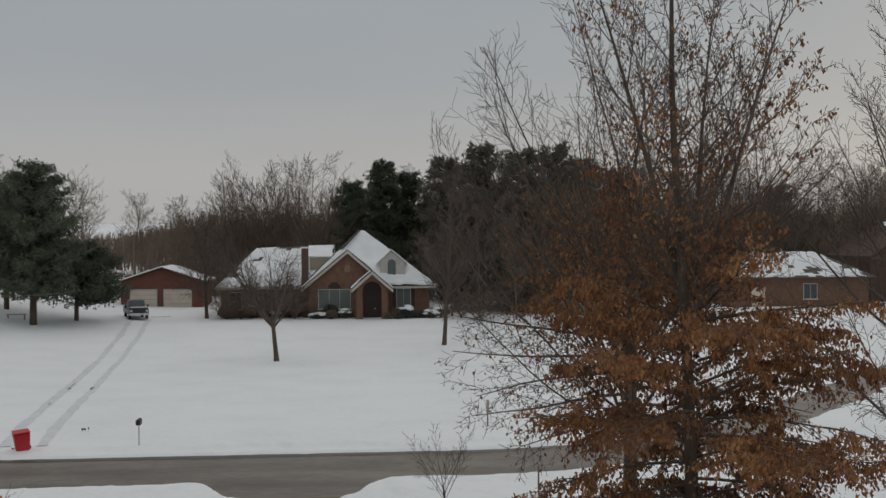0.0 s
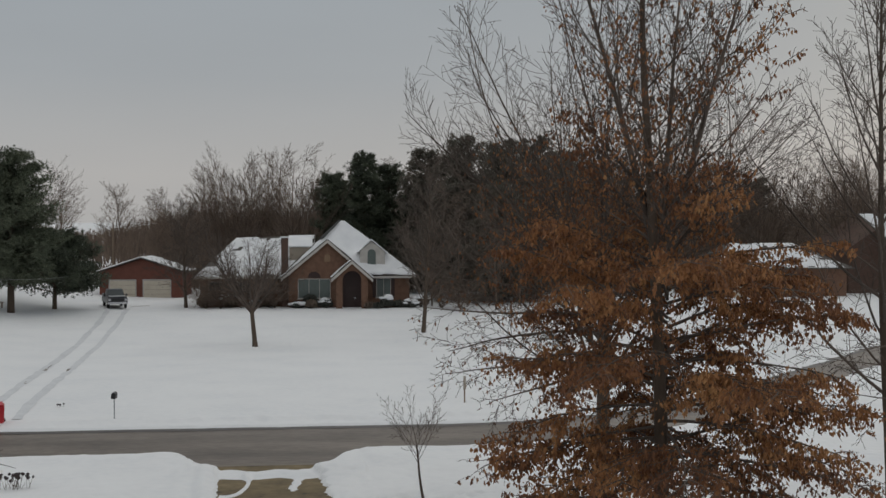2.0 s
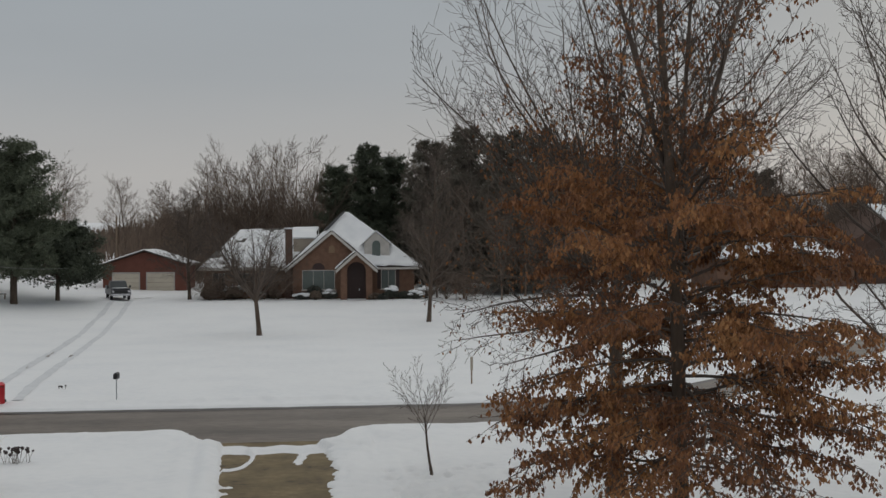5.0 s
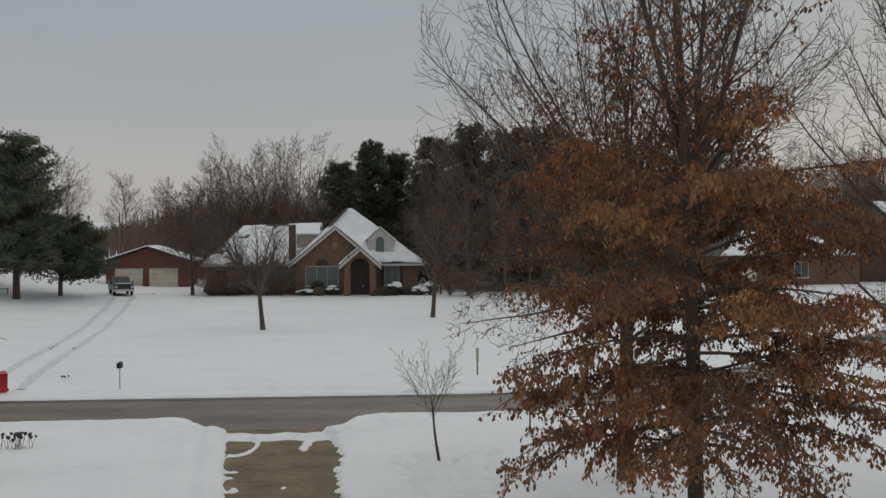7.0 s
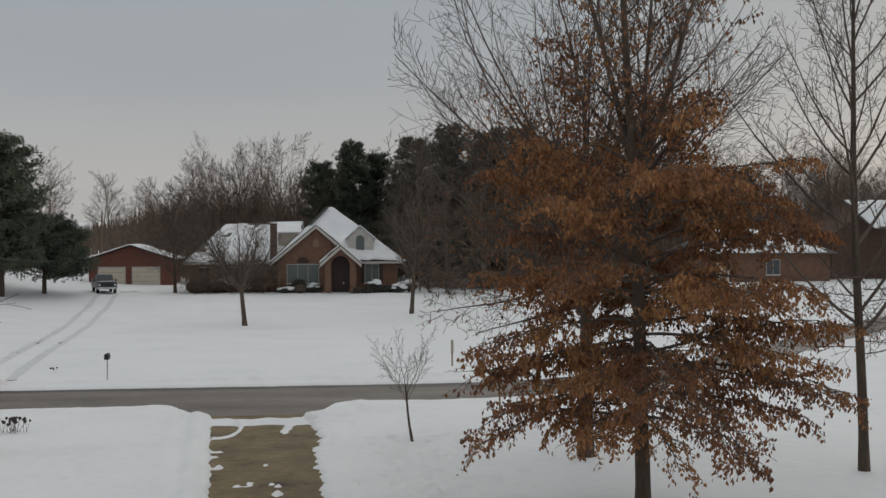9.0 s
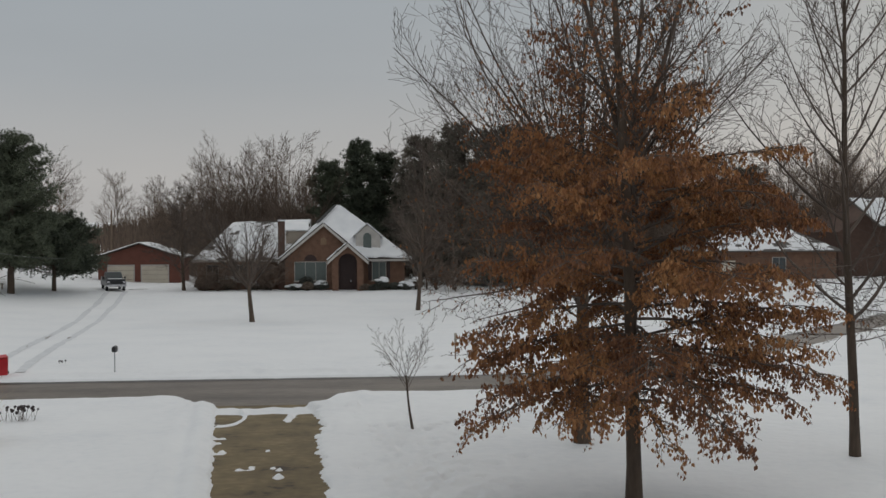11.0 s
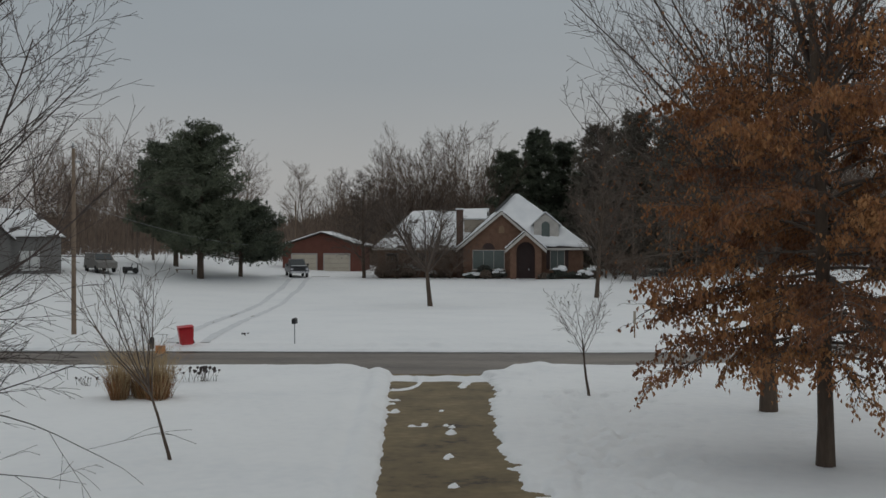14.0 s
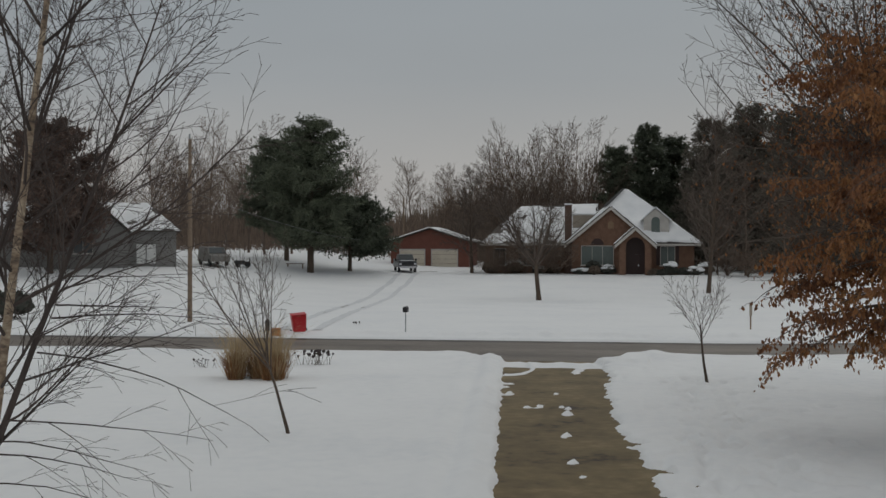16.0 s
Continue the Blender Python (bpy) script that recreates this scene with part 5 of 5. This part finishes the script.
# ---- plants beside the house and the road ----
def shrub(m, w, d, h, mat, label, snow=0.5, seed=1, count=900, group="shrubs before the house"):
    """A low shrub: short stems, a crown of small leaves, and snow lying on top."""
    r = random.Random(seed)
    t = thing("shrub", m, label, "shrub", group)
    paths = []
    for _ in range(14):
        e = Vector((r.uniform(-w, w) * 0.45, r.uniform(-d, d) * 0.45, h * r.uniform(0.6, 0.95)))
        paths.append(([Vector((e.x * 0.2, e.y * 0.2, -0.1)), e * 0.6, e], [0.03, 0.02, 0.008], 0))
    v, f = tubes(paths, (4,))
    tagged(link_mesh("stems", v, f, TWIG, t), kind="stuff")
    verts, faces = [], []
    for _ in range(count):
        a, b = r.random() * 6.28, math.acos(r.uniform(-0.2, 1))
        q = r.uniform(0.6, 1.0)
        c = Vector((math.cos(a) * math.sin(b) * w / 2, math.sin(a) * math.sin(b) * d / 2, math.cos(b) * h * 0.55 + h * 0.42)) * q
        n = Vector((r.gauss(0, 1), r.gauss(0, 1), r.gauss(0, 1))).normalized()
        u = n.orthogonal()
        sz = 0.12
        k = len(verts)
        verts += [c + u * sz, c + n * sz * 1.4, c - u * sz]
        faces.append((k, k + 1, k + 2))
    tagged(link_mesh("foliage", verts, faces, mat, t), kind="stuff")
    if snow:
        bm = bmesh.new()
        for _ in range(9):
            a, q = r.random() * 6.28, r.random() ** 0.5
            size = r.uniform(0.16, 0.34) * w
            at = Vector((math.cos(a) * q * w * 0.4, math.sin(a) * q * d * 0.4, h * (0.98 - 0.42 * q * q)))
            ball = bmesh.ops.create_icosphere(bm, subdivisions=2, radius=1.0)["verts"]
            for v in ball:
                k = 1 + 0.4 * noise.noise(v.co * 1.7 + at * 3)
                v.co = at + Vector((v.co.x * size * k, v.co.y * size * 0.8 * k, v.co.z * size * 0.38 * k))
        part("snow_cap", bm, ROOF_SNOW, t, "cap of white snow", smooth=True)
    return t


EVERSHRUB = noisy("dark_shrub_leaves", [(0.2, (0.03, 0.035, 0.028)), (0.8, (0.085, 0.085, 0.07))], 3, 4, 0.8, by_object=0.3)
BROWNSHRUB = noisy("bare_shrub_twigs", [(0.2, (0.105, 0.08, 0.06)), (0.8, (0.23, 0.175, 0.135))], 3, 4, 0.9, by_object=0.3)
for i, (x, y, w, h, mat, snow) in enumerate(((-2.3, 96.0, 1.5, 0.85, EVERSHRUB, 1), (-0.9, 95.6, 1.1, 0.8, BROWNSHRUB, 0), (0.5, 96.0, 1.5, 0.95, EVERSHRUB, 1), (-1.0, 96.3, 1.6, 1.1, EVERSHRUB, 0),
                                             (5.0, 95.2, 1.2, 0.9, BROWNSHRUB, 0), (5.8, 95.0, 1.1, 0.7, EVERSHRUB, 0), (6.7, 95.2, 1.4, 1.15, EVERSHRUB, 1), (9.1, 95.2, 1.6, 0.9, EVERSHRUB, 1), (8.0, 95.4, 1.3, 0.6, EVERSHRUB, 0),
                                             (-5.2, 97.6, 1.6, 1.3, BROWNSHRUB, 0), (-6.6, 97.6, 1.3, 0.9, EVERSHRUB, 1), (-9.2, 97.8, 1.8, 1.2, BROWNSHRUB, 1), (-11.6, 97.6, 1.9, 1.3, BROWNSHRUB, 0), (10.3, 96.0, 1.5, 1.0, BROWNSHRUB, 1))):
    h *= (0.8, 1.15, 0.95, 1.3, 0.7)[i % 5]
    shrub(on_ground(x, y), w, w * 0.8, h, mat, "dark evergreen shrub capped with snow" if snow else ("bare brown shrub below the brick wall" if mat == BROWNSHRUB else "dark clipped shrub below the window"), snow, 200 + i)

shrub(on_ground(-30.0, 44.3), 2.4, 2.0, 1.5, EVERSHRUB, "dark rounded shrub standing alone beside the road", 0, 290, 1800, "")

BUSH = dict(segs=[2, 6, 4, 3], up=[0, 0.03, 0.02, 0.0], wobble=[0.05, 0.1, 0.12, 0.14], kids=[14, 10, 7], angle=[0.6, 0.55, 0.6], ratio=[6.5, 0.42, 0.42], short=[0.1, 0.4, 0.4], thick=0.012, thin=0.011, taper=0.3)
BUSH["from"] = [0.3, 0.15, 0.15]
for i, (x, y, k) in enumerate(((-11.6, 96.9, 1.0), (-10.0, 96.6, 0.85), (-8.0, 96.8, 1.0), (-6.1, 96.5, 1.05), (-4.6, 96.4, 1.0), (12.2, 95.0, 0.8), (14.0, 93.5, 0.7))):
    tree("bush", random.Random(260 + i), on_ground(x, y), 0.35 * k, 0.05, BUSH, "bare twiggy grey-brown bush before the brick wall", "bush", twig=FARTWIG, limbs=False, sides=(5, 3, 3, 3), group="bushes before the house")

# tall dry grass clump
gr = random.Random(77)
gt = thing("grass_clump", on_ground(-9.65, 24.8), "clump of tall dry tan and rust-brown ornamental grass", "grass")
TUFTS = [(gr.uniform(-0.85, 0.85), gr.uniform(-0.6, 0.6), gr.uniform(0.16, 0.34)) for _ in range(15)]
for name, mat, n, h0, h1, sp in (("leaf_mass", BROWNGRASS, 2600, 0.3, 1.1, 0.15), ("plume_mass", DRYGRASS, 1100, 0.9, 2.0, 0.15)):
    v, f = [], []
    for i in range(n):
        tx, ty, tr = TUFTS[i % len(TUFTS)]
        a = gr.random() * 6.28
        rr = gr.random() ** 0.5 * tr
        b = Vector((tx + math.cos(a) * rr, ty + math.sin(a) * rr, -0.05))
        hgt = gr.uniform(h0, h1) * (0.75 + tr)
        lean = Vector((gr.gauss(0, sp) + math.cos(a) * rr * 0.7, gr.gauss(0, sp) + math.sin(a) * rr * 0.7, 1)) * hgt
        mid = b + lean * 0.6
        tip = b + lean + Vector((lean.x * 0.45, lean.y * 0.45, -0.12 * hgt))
        w = Vector((math.cos(a * 3), math.sin(a * 3), 0)) * (0.006 if mat == BROWNGRASS else 0.004)
        k = len(v)
        v += [b - w, b + w, mid + w, mid - w, tip]
        f += [(k, k + 1, k + 2, k + 3), (k + 3, k + 2, k + 4)]
        if mat == DRYGRASS and i % 3 == 0:
            # feathery seed plume along the upper stalk
            for j in range(9):
                c = mid.lerp(tip, 0.3 + 0.7 * j / 9)
                e = c + Vector((gr.gauss(0, 0.05), gr.gauss(0, 0.05), gr.uniform(-0.05, 0.08)))
                k = len(v)
                v += [c - w, c + w, e]
                f.append((k, k + 1, k + 2))
    tagged(link_mesh(name, v, f, mat, gt), kind="stuff")

# dried seed heads and low weeds in the snow
SEED = plain("dried_seed_heads", (0.06, 0.045, 0.045), 0.9)


def dry_stems(m, n, spread, h, head, label, seed):
    r = random.Random(seed)
    t = thing("dry_plant", m, label, "plant", "dry plants")
    paths, heads = [], bmesh.new()
    for _ in range(n):
        b = Vector((r.gauss(0, spread), r.gauss(0, spread * 0.5), -0.05))
        e = b + Vector((r.gauss(0, 0.12), r.gauss(0, 0.1), h * r.uniform(0.7, 1.1)))
        paths.append(([b, b.lerp(e, 0.6), e], [0.008, 0.006, 0.005], 0))
        if head:
            bmesh.ops.create_icosphere(heads, subdivisions=1, radius=head * r.uniform(0.7, 1.2), matrix=Matrix.Translation(e))
    v, f = tubes(paths, (3,))
    tagged(link_mesh("stems", v, f, TWIG, t), kind="stuff")
    if head:
        tagged(part("seed_heads", heads, SEED, t), kind="stuff")
    else:
        heads.free()
    return t


dry_stems(on_ground(-9.2, 28.6), 30, 0.3, 0.5, 0.055, "dried flower stalks with dark seed heads above the snow", 1)
dry_stems(on_ground(-12.3, 27.6), 14, 0.2, 0.3, 0.03, "small dry weed poking out of the snow", 2)
dry_stems(on_ground(-11.6, 43), 4, 0.07, 0.14, 0.05, "dark clod and stalks beside the snowy drive", 3)
orn = thing("garden_stake", on_ground(-10.25, 27.2), "dark iron garden stake with a rusty orange plate", "ornament")
part("stake", cyl(bmesh.new(), (0, 0, -0.2), (0, 0, 1.25), 0.012, n=8), BLACK, orn)
part("finial", prism(bmesh.new(), arch_poly(-0.07, 0.07, 1.2, 1.5), -0.03, 0.03), BLACK, orn)
part("plate", boxm(0.1, 0.42, -0.01, 0.01, 1.05, 1.3, 0.01), ORANGE, orn)

# things lying below the pines
mow = thing("lawn_tractor", pose(-34.5, 87.5 * LONG, base_height(-34.5, 87.5), 0, 0, 20), "dark garden tractor standing on snow near the pines", "mower")
part("body", boxm(-0.75, 0.2, -0.3, 0.3, 0.25, 0.65, 0.05), BLACK, mow)
part("seat", box(boxm(0.25, 0.65, -0.22, 0.22, 0.45, 0.55, 0.03), 0.6, 0.7, -0.22, 0.22, 0.5, 0.9, 0.02), BLACK, mow)
part("steering_column", cyl(bmesh.new(), (0.0, 0, 0.6), (0.2, 0, 0.95), 0.03), BLACK, mow)
for x, r0 in ((-0.5, 0.2), (0.45, 0.28)):
    for y in (-0.36, 0.36):
        part("wheel", cyl(bmesh.new(), (x, y - 0.08, r0), (x, y + 0.08, r0), r0, n=14), RUBBER, mow)
bench = thing("bench", pose(-30.8, 92.0 * LONG, base_height(-30.8, 92.0), 0, 0, 5), "low snow-topped bench beneath the pines", "bench")
part("seat", boxm(-0.9, 0.9, -0.2, 0.2, 0.38, 0.44, 0.01), POLEWOOD, bench)
part("seat_snow", boxm(-0.86, 0.86, -0.18, 0.18, 0.444, 0.5, 0.02), ROOF_SNOW, bench, "layer of snow")
for x in (-0.75, 0.75):
    part("leg", boxm(x - 0.04, x + 0.04, -0.17, 0.17, -0.1, 0.378), POLEWOOD, bench)
